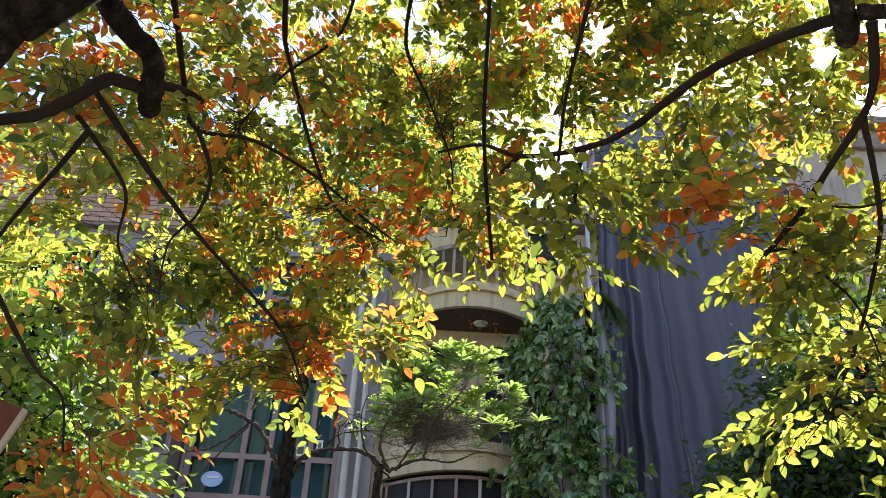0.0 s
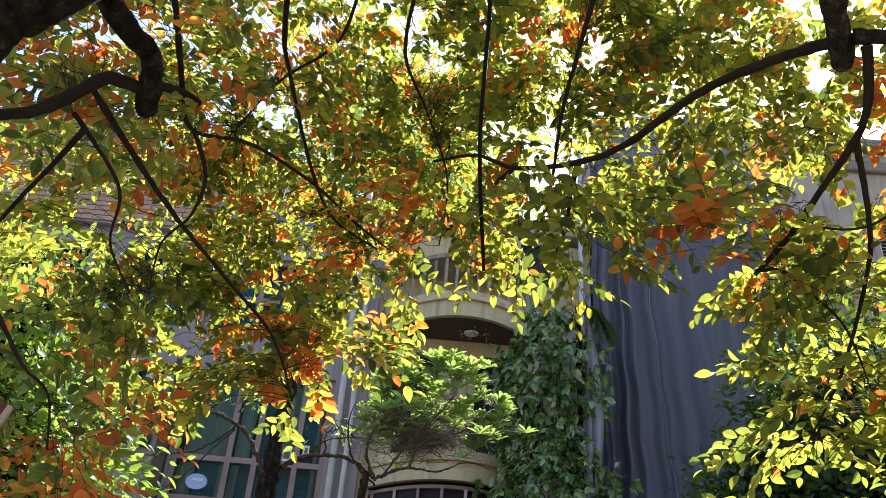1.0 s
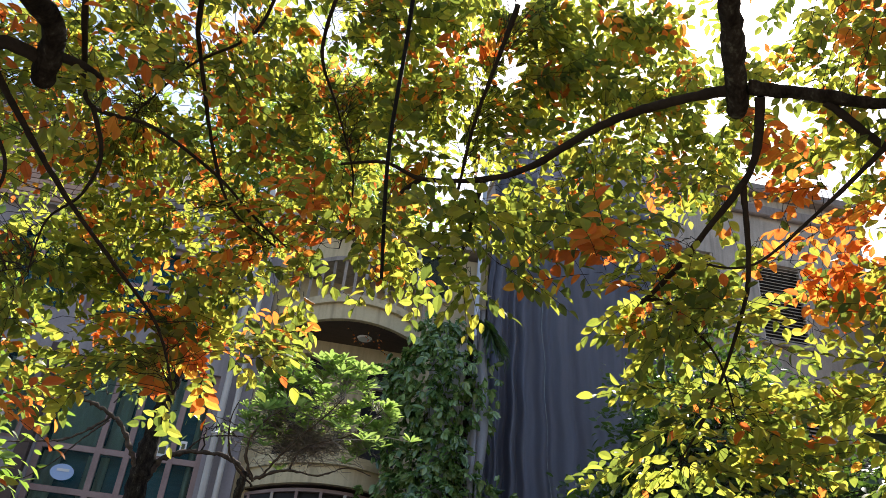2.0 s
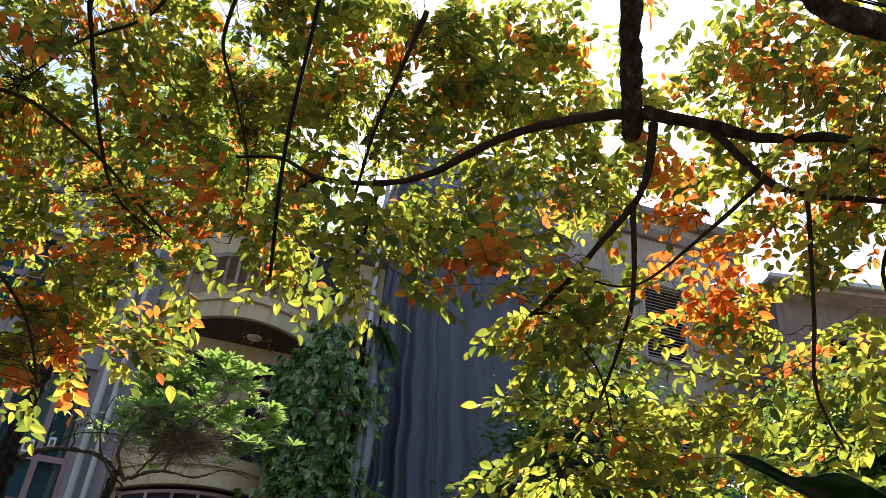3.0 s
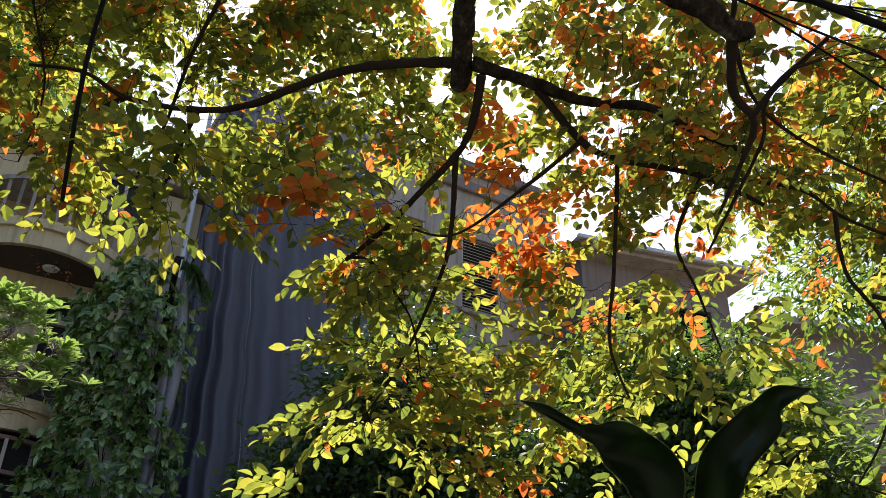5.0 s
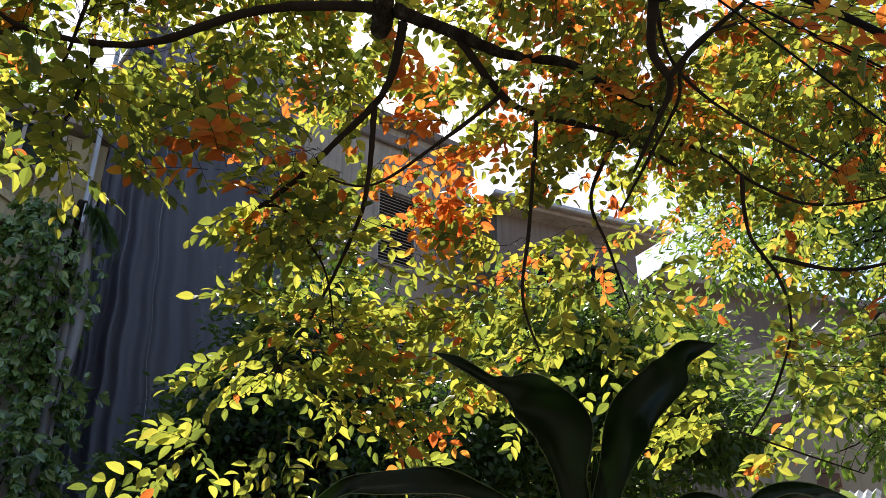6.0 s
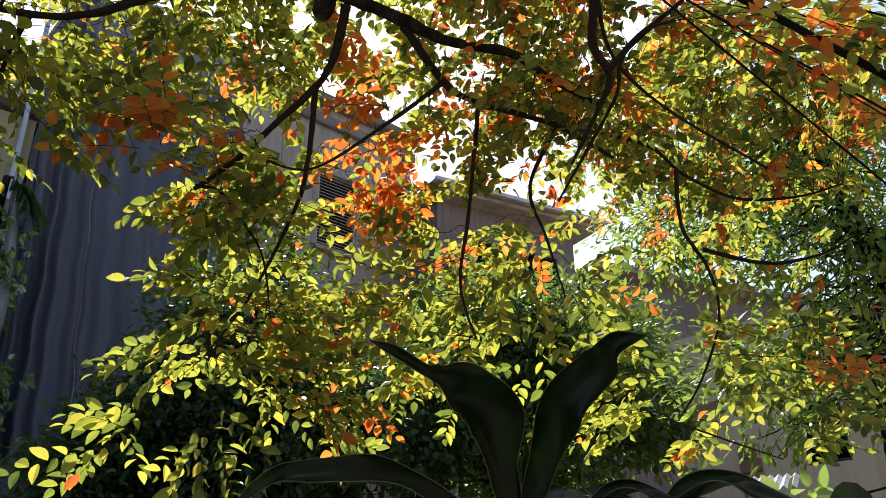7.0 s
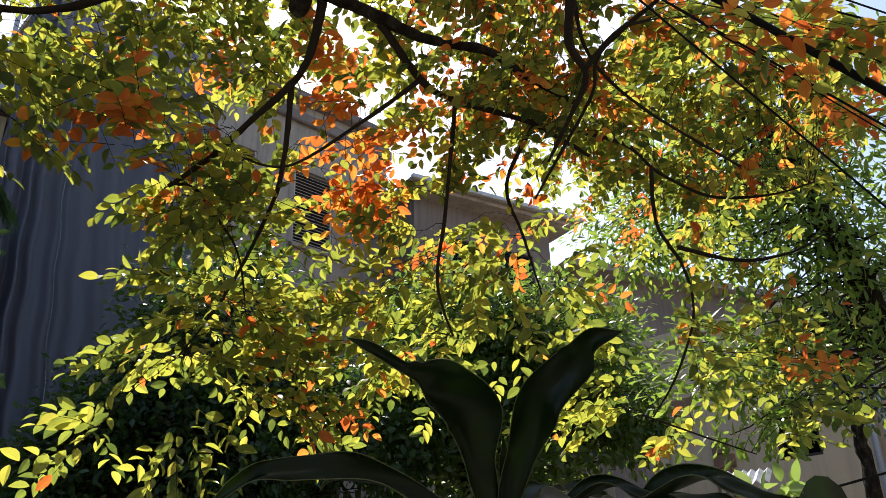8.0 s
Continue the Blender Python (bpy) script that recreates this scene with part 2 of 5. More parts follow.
def pierced(x0, x1, z0, z1, y0, y1, holes):
    """A wall slab with openings (x0, x1, z0, z1) right through it."""
    bm = bmesh.new()
    xs = sorted({x0, x1, *[min(max(h[k], x0), x1) for h in holes for k in (0, 1)]})
    zs = sorted({z0, z1, *[min(max(h[k], z0), z1) for h in holes for k in (2, 3)]})

    def solid(i, k):
        if not (0 <= i < len(xs) - 1 and 0 <= k < len(zs) - 1):
            return False
        cx, cz = (xs[i] + xs[i + 1]) / 2, (zs[k] + zs[k + 1]) / 2
        return not any(h[0] < cx < h[1] and h[2] < cz < h[3] for h in holes)

    for i in range(len(xs) - 1):
        for k in range(len(zs) - 1):
            if not solid(i, k):
                continue
            a, b, c, d = xs[i], xs[i + 1], zs[k], zs[k + 1]
            quads = [[(a, y0, c), (b, y0, c), (b, y0, d), (a, y0, d)], [(b, y1, c), (a, y1, c), (a, y1, d), (b, y1, d)]]
            if not solid(i - 1, k):
                quads.append([(a, y1, c), (a, y0, c), (a, y0, d), (a, y1, d)])
            if not solid(i + 1, k):
                quads.append([(b, y0, c), (b, y1, c), (b, y1, d), (b, y0, d)])
            if not solid(i, k - 1):
                quads.append([(a, y1, c), (b, y1, c), (b, y0, c), (a, y0, c)])
            if not solid(i, k + 1):
                quads.append([(a, y0, d), (b, y0, d), (b, y1, d), (a, y1, d)])
            for q in quads:
                bm.faces.new([bm.verts.new(p) for p in q])
    bmesh.ops.remove_doubles(bm, verts=bm.verts, dist=0.0005)
    return bm


def tube(bm, pts, sides=8, wobble=0.0, seed=0):
    """A round limb along points (x, y, z, radius), smoothed between them."""
    rnd = random.Random(seed)
    p = [Vector(q[:3]) for q in pts]
    r = [q[3] for q in pts]
    line = []
    for i in range(len(p) - 1):
        a, b, c, d = p[max(i - 1, 0)], p[i], p[i + 1], p[min(i + 2, len(p) - 1)]
        steps = max(2, min(16, int((c - b).length / (0.025 if wobble else 0.05))))
        for s in range(steps):
            t = s / steps
            q = 0.5 * ((2 * b) + (c - a) * t + (2 * a - 5 * b + 4 * c - d) * t * t + (3 * b - a - 3 * c + d) * t ** 3)
            rad = r[i] + (r[i + 1] - r[i]) * t
            line.append((q + Vector([rnd.uniform(-1, 1) for _ in range(3)]) * wobble * rad, rad * (1 + wobble * rnd.uniform(-0.5, 0.5))))
    line.append((p[-1], r[-1]))
    if wobble and r[-1] > 0.012:
        tip = (p[-1] - p[-2]).normalized()
        line += [(p[-1] + tip * r[-1] * a, r[-1] * b) for a, b in ((0.35, 0.92), (0.65, 0.7), (0.85, 0.35))]
    rings = []
    side = Vector((0.3, 0.9, 0.2))
    for i, (q, rad) in enumerate(line):
        ahead = (line[min(i + 1, len(line) - 1)][0] - line[max(i - 1, 0)][0]).normalized()
        side = (side - ahead * side.dot(ahead)).normalized()
        up = ahead.cross(side)
        if wobble:
            rad *= 1 + 0.16 * noise.noise(q * 9.0)
        knots = [1 + (1.6 * wobble * noise.noise((q + Vector((k, 0, 0))) * 31.0 / max(1.0, rad * 25)) if wobble else 0.0) for k in range(sides)]
        rings.append([bm.verts.new(q + (side * math.cos(k * math.tau / sides) + up * math.sin(k * math.tau / sides)) * rad * knots[k]) for k in range(sides)])
    for a, b in zip(rings, rings[1:]):
        for k in range(sides):
            f = bm.faces.new((a[k], a[(k + 1) % sides], b[(k + 1) % sides], b[k]))
            f.smooth = True
    bm.faces.new(rings[0][::-1])
    bm.faces.new(rings[-1])
    return [q for q, _ in line]


# leaf outlines: (along, half width) from stalk to tip
OVAL = [(0.0, 0.03), (0.10, 0.45), (0.28, 0.87), (0.50, 1.0), (0.72, 0.78), (0.90, 0.34), (1.0, 0.0)]
PLAIN = [(0.0, 0.05), (0.22, 0.72), (0.48, 1.0), (0.78, 0.6), (1.0, 0.0)]
NARROW = [(0.0, 0.05), (0.35, 0.75), (0.68, 1.0), (0.9, 0.6), (1.0, 0.0)]


def blade(outline, width, fold=0.25, droop=0.2):
    """Points and faces of one leaf of length 1 along x, folded at its midrib and drooping to its tip."""
    v, f = [], []
    for s, w in outline[:-1]:
        h = w * width
        z = -droop * s * s
        v += [(s, -h, z + fold * h), (s, 0, z), (s, h, z + fold * h)]
    for i in range(len(outline) - 2):
        a = 3 * i
        f += [(a, a + 3, a + 4, a + 1), (a + 1, a + 4, a + 5, a + 2)]
    a = 3 * (len(outline) - 2)
    v.append((1, 0, -droop))
    f += [(a, len(v) - 1, a + 1), (a + 1, len(v) - 1, a + 2)]
    return np.array(v), f


def leaves_mesh(name, shape, at, along, normal, length, which, materials, smooth=True):
    """One mesh of many leaves: stalk points, directions, upper sides, lengths, material numbers."""
    v, f = shape
    along = along / np.linalg.norm(along, axis=1, keepdims=True)
    side = np.cross(normal, along)
    side /= np.linalg.norm(side, axis=1, keepdims=True) + 1e-9
    up = np.cross(along, side)
    n, k = len(at), len(v)
    pts = at[:, None, :] + length[:, None, None] * (v[None, :, 0:1] * along[:, None] + v[None, :, 1:2] * side[:, None] + v[None, :, 2:3] * up[:, None])
    me = bpy.data.meshes.new(name)
    flat = np.concatenate([np.array(q) for q in f])
    sizes = np.array([len(q) for q in f])
    me.vertices.add(n * k)
    me.vertices.foreach_set("co", pts.reshape(-1).astype(np.float32))
    me.loops.add(n * len(flat))
    me.loops.foreach_set("vertex_index", (flat[None] + k * np.arange(n)[:, None]).reshape(-1).astype(np.int32))
    me.polygons.add(n * len(f))
    starts = np.concatenate([[0], np.cumsum(sizes)[:-1]])
    me.polygons.foreach_set("loop_start", (starts[None] + len(flat) * np.arange(n)[:, None]).reshape(-1).astype(np.int32))
    me.polygons.foreach_set("material_index", np.repeat(which, len(f)).astype(np.int32))
    me.polygons.foreach_set("use_smooth", np.full(n * len(f), smooth))
    for m in materials:
        me.materials.append(m)
    me.update(calc_edges=True)
    me.validate()
    return me


def tubes_mesh(name, runs, sides=4):
    """Many thin twigs in one mesh: runs of (points n x 3, radius at start, radius at end)."""
    vs, fs, base = [], [], 0
    for pts, r0, r1 in runs:
        pts = np.asarray(pts)
        n = len(pts)
        d = np.gradient(pts, axis=0)
        d /= np.linalg.norm(d, axis=1, keepdims=True) + 1e-9
        ref = np.array([0.31, 0.87, 0.38])
        s = np.cross(d, ref)
        s /= np.linalg.norm(s, axis=1, keepdims=True) + 1e-9
        u = np.cross(d, s)
        rad = np.linspace(r0, r1, n)[:, None]
        for k in range(sides):
            a = math.tau * k / sides
            vs.append(pts + rad * (math.cos(a) * s + math.sin(a) * u))
        for k in range(sides):
            k2 = (k + 1) % sides
            for i in range(n - 1):
                fs.append((base + k * n + i, base + k2 * n + i, base + k2 * n + i + 1, base + k * n + i + 1))
        base += sides * n
    me = bpy.data.meshes.new(name)
    me.from_pydata(np.concatenate(vs).tolist(), [], fs)
    me.polygons.foreach_set("use_smooth", np.ones(len(fs), bool))
    me.update()
    return me


def unit(rng, n):
    v = rng.normal(size=(n, 3))
    return v / np.linalg.norm(v, axis=1, keepdims=True)


# ---- ground ----
def ground():
    bm = bmesh.new()
    bmesh.ops.create_grid(bm, x_segments=60, y_segments=60, size=1)
    for v in bm.verts:
        x, y = v.co.x, v.co.y
        v.co.x, v.co.y = 900 * x * abs(x), 900 * y * abs(y)
        v.co.z = 0.0 if abs(v.co.x) > 40 else 0.05 * noise.noise(v.co * 0.3) - 0.03
    ob = part("ground", bm, SOIL, None)
    tagged(ob, "worn grey concrete of the courtyard", "ground", kind="structure")


ground()


# ---- houses ----
def window(house, x0, x1, z0, z1, y, xs=(), zs=(), joinery=FRAME, pane=BLUEGLASS, bar=0.06, deep=0.08, label=""):
    """A window in its opening: one frame with its bars, and each pane."""
    w = part("window", pierced(x0, x1, z0, z1, y, y + deep, [(x0 + bar, x1 - bar, z0 + bar, z1 - bar)]), joinery, house, label)
    cx, cz = [x0 + bar, *xs, x1 - bar], [z0 + bar, *zs, z1 - bar]
    for x in xs:
        part("mullion", boxed(x - bar / 2, x + bar / 2, y + 0.004, y + deep - 0.004, z0 + bar, z1 - bar), joinery, w)
    for z in zs:
        for a, b in zip(cx, cx[1:]):
            part("rail", boxed(a + (bar / 2 if a in xs else 0), b - (bar / 2 if b in xs else 0), y + 0.008, y + deep - 0.008, z - bar / 2, z + bar / 2), joinery, w)
    for a, b in zip(cx, cx[1:]):
        for c, d in zip(cz, cz[1:]):
            g = part("pane", boxed(a, b, y + deep * 0.45, y + deep * 0.45 + 0.008, c, d), pane, w)
            g.visible_shadow = False
    return w


def bow(x0, x1, y_back, depth, z0, z1, inset=0.0, steps=24, solid=True):
    """A slab with a bowed front edge."""
    bm = bmesh.new()
    cx, half = (x0 + x1) / 2, (x1 - x0) / 2 - inset
    d = depth - inset
    edge = []
    for i in range(steps + 1):
        u = -1 + 2 * i / steps
        edge.append((cx + half * u, y_back - d * (1 - u * u) - 0.02))
    ring = edge + [(x1 - inset, y_back), (x0 + inset, y_back)]
    top = [bm.verts.new((x, y, z1)) for x, y in ring]
    low = [bm.verts.new((x, y, z0)) for x, y in ring]
    bm.faces.new(top)
    bm.faces.new(low[::-1])
    for i in range(len(ring)):
        j = (i + 1) % len(ring)
        bm.faces.new((low[i], low[j], top[j], top[i]))
    bmesh.ops.recalc_face_normals(bm, faces=bm.faces)
    return bm


def arch_wall(x0, x1, z0, z1, y0, y1, doors):
    """A wall with arched openings (middle, half width, foot, spring height)."""
    bm = bmesh.new()
    cols = sorted({x0, x1, *[d[0] + d[1] * math.cos(math.pi * k / 16) for d in doors for k in range(17)]})
    for a, b in zip(cols, cols[1:]):
        m = (a + b) / 2
        low, high = None, None
        for c, h, foot, spring in doors:
            if abs(m - c) < h:
                low = foot
                high = [spring + math.sqrt(max(0, h * h - (q - c) ** 2)) * 0.75 for q in (a, b)]
        if low is None:
            box(bm, a, b, y0, y1, z0, z1)
        else:
            if low > z0:
                box(bm, a, b, y0, y1, z0, low)
            q = [(a, y0, high[0]), (b, y0, high[1]), (b, y0, z1), (a, y0, z1), (a, y1, high[0]), (b, y1, high[1]), (b, y1, z1), (a, y1, z1)]
            v = [bm.verts.new(p) for p in q]
            for f in ((0, 1, 2, 3), (5, 4, 7, 6), (4, 5, 1, 0), (3, 2, 6, 7)):
                bm.faces.new([v[i] for i in f])
    bmesh.ops.remove_doubles(bm, verts=bm.verts, dist=0.0005)
    return bm


def courses(house, x0, x1, z0, z1, y, height=0.10, length=0.4, material=BRICK):
    """Long flat bricks laid in courses, each one a piece of its own."""
    shapes = []
    for k in range(3):
        bm = boxed(0, length - 0.012, 0, 0.03 + 0.004 * k, 0, height - 0.016)
        me = bpy.data.meshes.new("brick")
        bm.to_mesh(me)
        bm.free()
        me.materials.append(material)
        shapes.append(me)
    rnd = random.Random(5)
    z, row = z0, 0
    while z + height <= z1 + 1e-6:
        x = x0 - (length / 2 if row % 2 else 0)
        while x < x1:
            if x >= x0 and x + length <= x1:
                ob = part("brick", rnd.choice(shapes), None, house)
                ob.location = (x, y - 0.03 - rnd.uniform(0, 0.006), z)
            x += length
        z += height
        row += 1


def bay_house():
    """The cream house with the bowed balconies, and its glazed wing."""
    h = thing("bay_house", "cream rendered house with bowed balconies and brown-framed glazing", "house", (0, 13.2, 0))
    # glazed wing, front face at y = -0.2
    y0, y1 = -0.2, 0.1
    part("wall", pierced(-10.5, -3.0, 0, 10.0, y0, y1, [(-3.95, -1.5, 3.3, 6.2), (-5.6, -4.25, 4.75, 6.2), (-8.4, -6.2, 3.6, 6.2), (-3.95, -1.5, 6.9, 8.4), (-5.6, -4.25, 6.9, 8.4), (-8.4, -6.2, 6.9, 8.4)]), GREYWALL, h, "grey mauve rendered wall, stained")
    part("wall", pierced(-2.998, -0.95, 0, 9.3, y0, y1, [(-2.998, -1.5, 3.3, 6.2), (-2.998, -1.5, 6.9, 8.4)]), GREYWALL, h, "grey mauve rendered wall, stained")
    part("roof", boxed(-2.998, 2.95, -0.25, 6.0, 9.402, 9.55), STONE, h)
    part("wall", boxed(-10.5, -10.2, y1, 6, 0, 10.0), GREYWALL, h)
    part("wall", boxed(-10.2, 2.9, 5.7, 6, 0, 9.4), GREYWALL, h)
    part("room", boxed(-10.1, -1.0, 1.6, 1.75, 0, 9.9), DARKROOM, h, "near-black slab standing in for the unlit room behind the glass")
    part("roof", boxed(-10.5, -3.0, y0, 6.0, 10.003, 10.2), STONE, h)
    for za, zb, zr in ((3.3, 6.2, (4.1, 4.75)), (6.9, 8.4, (7.6,))):
        window(h, -3.95, -1.5, za, zb, -0.12, (-3.05, -2.62, -1.97), zr, bar=0.09, label="brown-framed window with teal glass and curtains")
        window(h, -5.6, -4.25, max(za, 4.75), zb, -0.12, (-4.9,), (), bar=0.07)
        window(h, -8.4, -6.2, max(za, 3.6), zb, -0.12, (-7.7, -6.9), zr[:1], bar=0.07)
    part("post", boxed(-4.17, -3.98, -0.34, -0.203, 3.0, 6.3, bevel=0.01), CEILING, h, "dark brown timber post")
    part("post", boxed(-4.62, -4.50, -0.30, -0.203, 4.7, 6.3, bevel=0.01), PALEFRAME, h)
    # curtains behind the panes
    for a, b, c, d in ((-3.86, -3.58, 3.4, 4.7), (-3.2, -3.09, 3.4, 4.7), (-3.01, -2.88, 3.4, 4.7), (-3.8, -3.12, 4.80, 6.1), (-2.98, -2.74, 4.80, 6.1), (-2.2, -2.03, 4.8, 6.1), (-1.72, -1.62, 3.4, 6.1), (-4.8, -4.3, 4.85, 6.1)):
        bm = bmesh.new()
        n = max(6, int((b - a) / 0.02))
        lo = [bm.verts.new((a + (b - a) * i / n, -0.03 + 0.018 * math.sin(i * 1.3), c)) for i in range(n + 1)]
        hi = [bm.verts.new((a + (b - a) * i / n, 0.06 + 0.018 * math.sin(i * 1.3 + 0.3), d)) for i in range(n + 1)]
        for i in range(n):
            bm.faces.new((lo[i], lo[i + 1], hi[i + 1], hi[i])).smooth = True
        bmesh.ops.solidify(bm, geom=bm.faces, thickness=0.004)
        part("curtain", bm, CURTAIN, h, "cream curtain")
    # blinds added behind the panes carry the teal look of the glass
    for a, b, c, d in ((-3.93, -1.52, 3.32, 6.18), (-5.58, -4.27, 4.77, 6.18), (-8.38, -6.22, 3.62, 6.18), (-3.93, -1.52, 6.92, 8.38), (-5.58, -4.27, 6.92, 8.38)):
        part("blind", boxed(a, b, 0.102, 0.11, c, d), BLIND, h, "dark teal blind")
    # rain pipes at the corner
    for x, r in ((-1.36, 0.055), (-1.16, 0.045)):
        bm = bmesh.new()
        tube(bm, [(x, -0.30, 0.0, r), (x, -0.30, 5.0, r), (x, -0.30, 10.0, r)], 12)
        p = part("rain_pipe", bm, PIPE, h, "pale plastic rain pipe")
        for z in (1.2, 3.2, 5.2, 7.2):
            part("bracket", boxed(x - r - 0.015, x + r + 0.015, -0.36, -0.2, z, z + 0.03), PIPE, p)
    # brick parapet over the wing
    part("parapet", boxed(-10.5, -3.0, -0.36, -0.204, 8.75, 10.35), MORTAR, h)
    courses(h, -10.3, -4.0, 8.8, 10.3, -0.36)
    part("coping", boxed(-10.6, -2.9, -0.46, -0.1, 10.352, 10.45, bevel=0.01), STONE, h)
    # bay with balconies; wall behind them at y = 0
    part("wall", arch_wall(-0.95, 2.9, 0, 4.45, 0.0, 0.28, []), CREAM, h, "cream rendered wall")
    part("wall", arch_wall(-0.95, 2.9, 4.452, 9.3, 0.0, 0.28, [(-0.15, 0.32, 4.9, 6.68), (1.2, 0.34, 4.9, 6.68)]), CREAM, h, "cream rendered wall with arched doors")
    for c in (-0.15, 1.2):
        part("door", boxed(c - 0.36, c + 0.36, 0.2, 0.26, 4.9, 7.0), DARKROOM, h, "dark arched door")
        part("door_rail", boxed(c - 0.34, c + 0.34, 0.10, 0.196, 6.5, 6.58), PALEFRAME, h)
    for z in (4.5, 7.2):
        f = part("balcony", bow(-0.85, 2.0, -0.003, 1.05, z, z + 0.28), CREAM, h, "bowed cream balcony slab with rain streaks")
        part("moulding", bow(-0.90, 2.05, -0.003, 1.12, z + 0.282, z + 0.35), CREAM, f)
        part("moulding", bow(-0.85, 2.0, -0.003, 1.05, z + 0.352, z + 0.46), CREAM, f)
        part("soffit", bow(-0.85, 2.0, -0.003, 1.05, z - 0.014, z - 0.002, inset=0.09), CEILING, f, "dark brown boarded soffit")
    bm = bmesh.new()
    bmesh.ops.create_cone(bm, cap_ends=True, segments=24, radius1=0.13, radius2=0.11, depth=0.03, matrix=pose(0.72, -0.45, 7.154, 180))
    part("ceiling_lamp", bm, WHITE, h, "round white lamp, unlit")
    # bowed glazing under the lower balcony
    g = part("glazing", bow(-0.75, 1.9, -0.003, 0.92, 3.4, 3.46), FRAME, h, "bowed brown glazing")
    for z in (3.95, 4.40):
        part("rail", bow(-0.75, 1.9, -0.003, 0.92, z, z + 0.05), FRAME, g)
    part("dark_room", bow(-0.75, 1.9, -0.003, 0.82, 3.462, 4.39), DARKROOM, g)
    for i in range(8):
        u = -0.95 + 1.9 * i / 7
        x, y = 0.575 + 1.32 * u, -0.02 - 0.92 * (1 - u * u)
        part("bar", boxed(x - 0.022, x + 0.022, y - 0.02, y + 0.04, 3.462, 4.40), PALEFRAME if i % 3 == 1 else FRAME, g)
    part("plinth", bow(-0.8, 1.95, -0.003, 0.95, 0, 3.398), CREAM, g)
    # upper storey behind the upper balcony
    window(h, 0.95, 2.2, 8.3, 9.3, -0.10, (1.55,), (), joinery=PALEFRAME, pane=CLEARGLASS)
    part("balustrade", bow(-0.82, 1.97, -0.003, 1.0, 8.35, 8.43), STONE, h)
    for i in range(15):
        u = -0.96 + 1.92 * i / 14
        x, y = 0.575 + 1.36 * u, -0.02 - 0.94 * (1 - u * u)
        part("baluster", boxed(x - 0.025, x + 0.025, y - 0.025, y + 0.025, 7.67, 8.35), STONE, h)
    # round sign hung inside the glass, with bars for its writing
    s = thing("round_sign", "pale blue oval sign with a bar of writing", "sign", (-3.45, 13.03, 4.35))
    bm = bmesh.new()
    bmesh.ops.create_cone(bm, cap_ends=True, segments=28, radius1=0.17, radius2=0.17, depth=0.01, matrix=pose(0, 0, 0, 90) @ Matrix.Diagonal((1, 0.72, 1, 1)))
    part("disc", bm, surface("pale_blue_sign", [(0.3, (0.28, 0.42, 0.68)), (0.7, (0.38, 0.52, 0.76))], 3, 40, 0.4, 0.0), s)
    part("writing", boxed(-0.08, 0.10, -0.012, -0.007, 0.01, 0.05), WHITE, s)


def striped_house():
    """Upper storey set back behind the parapet."""
    h = thing("upper_storey", "pale pink boarded upper storey behind a brick parapet", "house", (-8.4, 14.6, 10.2))
    part("wall", boxed(-2.0, 1.8, 0, 3, 0.0, 1.7), GREYWALL, h)
    for k in range(12):
        part("board", boxed(-2.0, 1.8, -0.035, -0.002, 0.02 + 0.14 * k, 0.13 + 0.14 * k, bevel=0.004), surface("pale_pink_board", [(0.3, (0.50, 0.40, 0.36)), (0.7, (0.62, 0.54, 0.50))], 3, 40, 0.8, 0.2) if k == 0 else bpy.data.materials["pale_pink_board"], h)
    bm = bmesh.new()
    v = [bm.verts.new(p) for p in ((-2.3, -0.3, 1.7), (2.1, -0.3, 1.7), (-0.1, -0.3, 2.5), (-2.3, 3.2, 1.7), (2.1, 3.2, 1.7), (-0.1, 3.2, 2.5))]
    for f in ((0, 1, 2), (5, 4, 3), (0, 2, 5, 3), (2, 1, 4, 5), (1, 0, 3, 4)):
        bm.faces.new([v[i] for i in f])
    part("roof", bm, ROOFTILE, h)


def covered_house():
    """The house that the sheet hides."""
    h = thing("covered_house", "grey rendered house hidden behind the hanging sheet", "house", (4.65, 13.0, 0))
    part("wall", boxed(-1.7, 1.4, 0, 6, 0, 11.4), GREYWALL, h)
    part("roof", boxed(-1.75, 1.45, -0.05, 6, 11.402, 11.55), STONE, h)
    part("chimney", boxed(-1.6, -1.15, 0.1, 0.6, 11.552, 12.5), BROWNBRICK, h, "brown brick chimney")


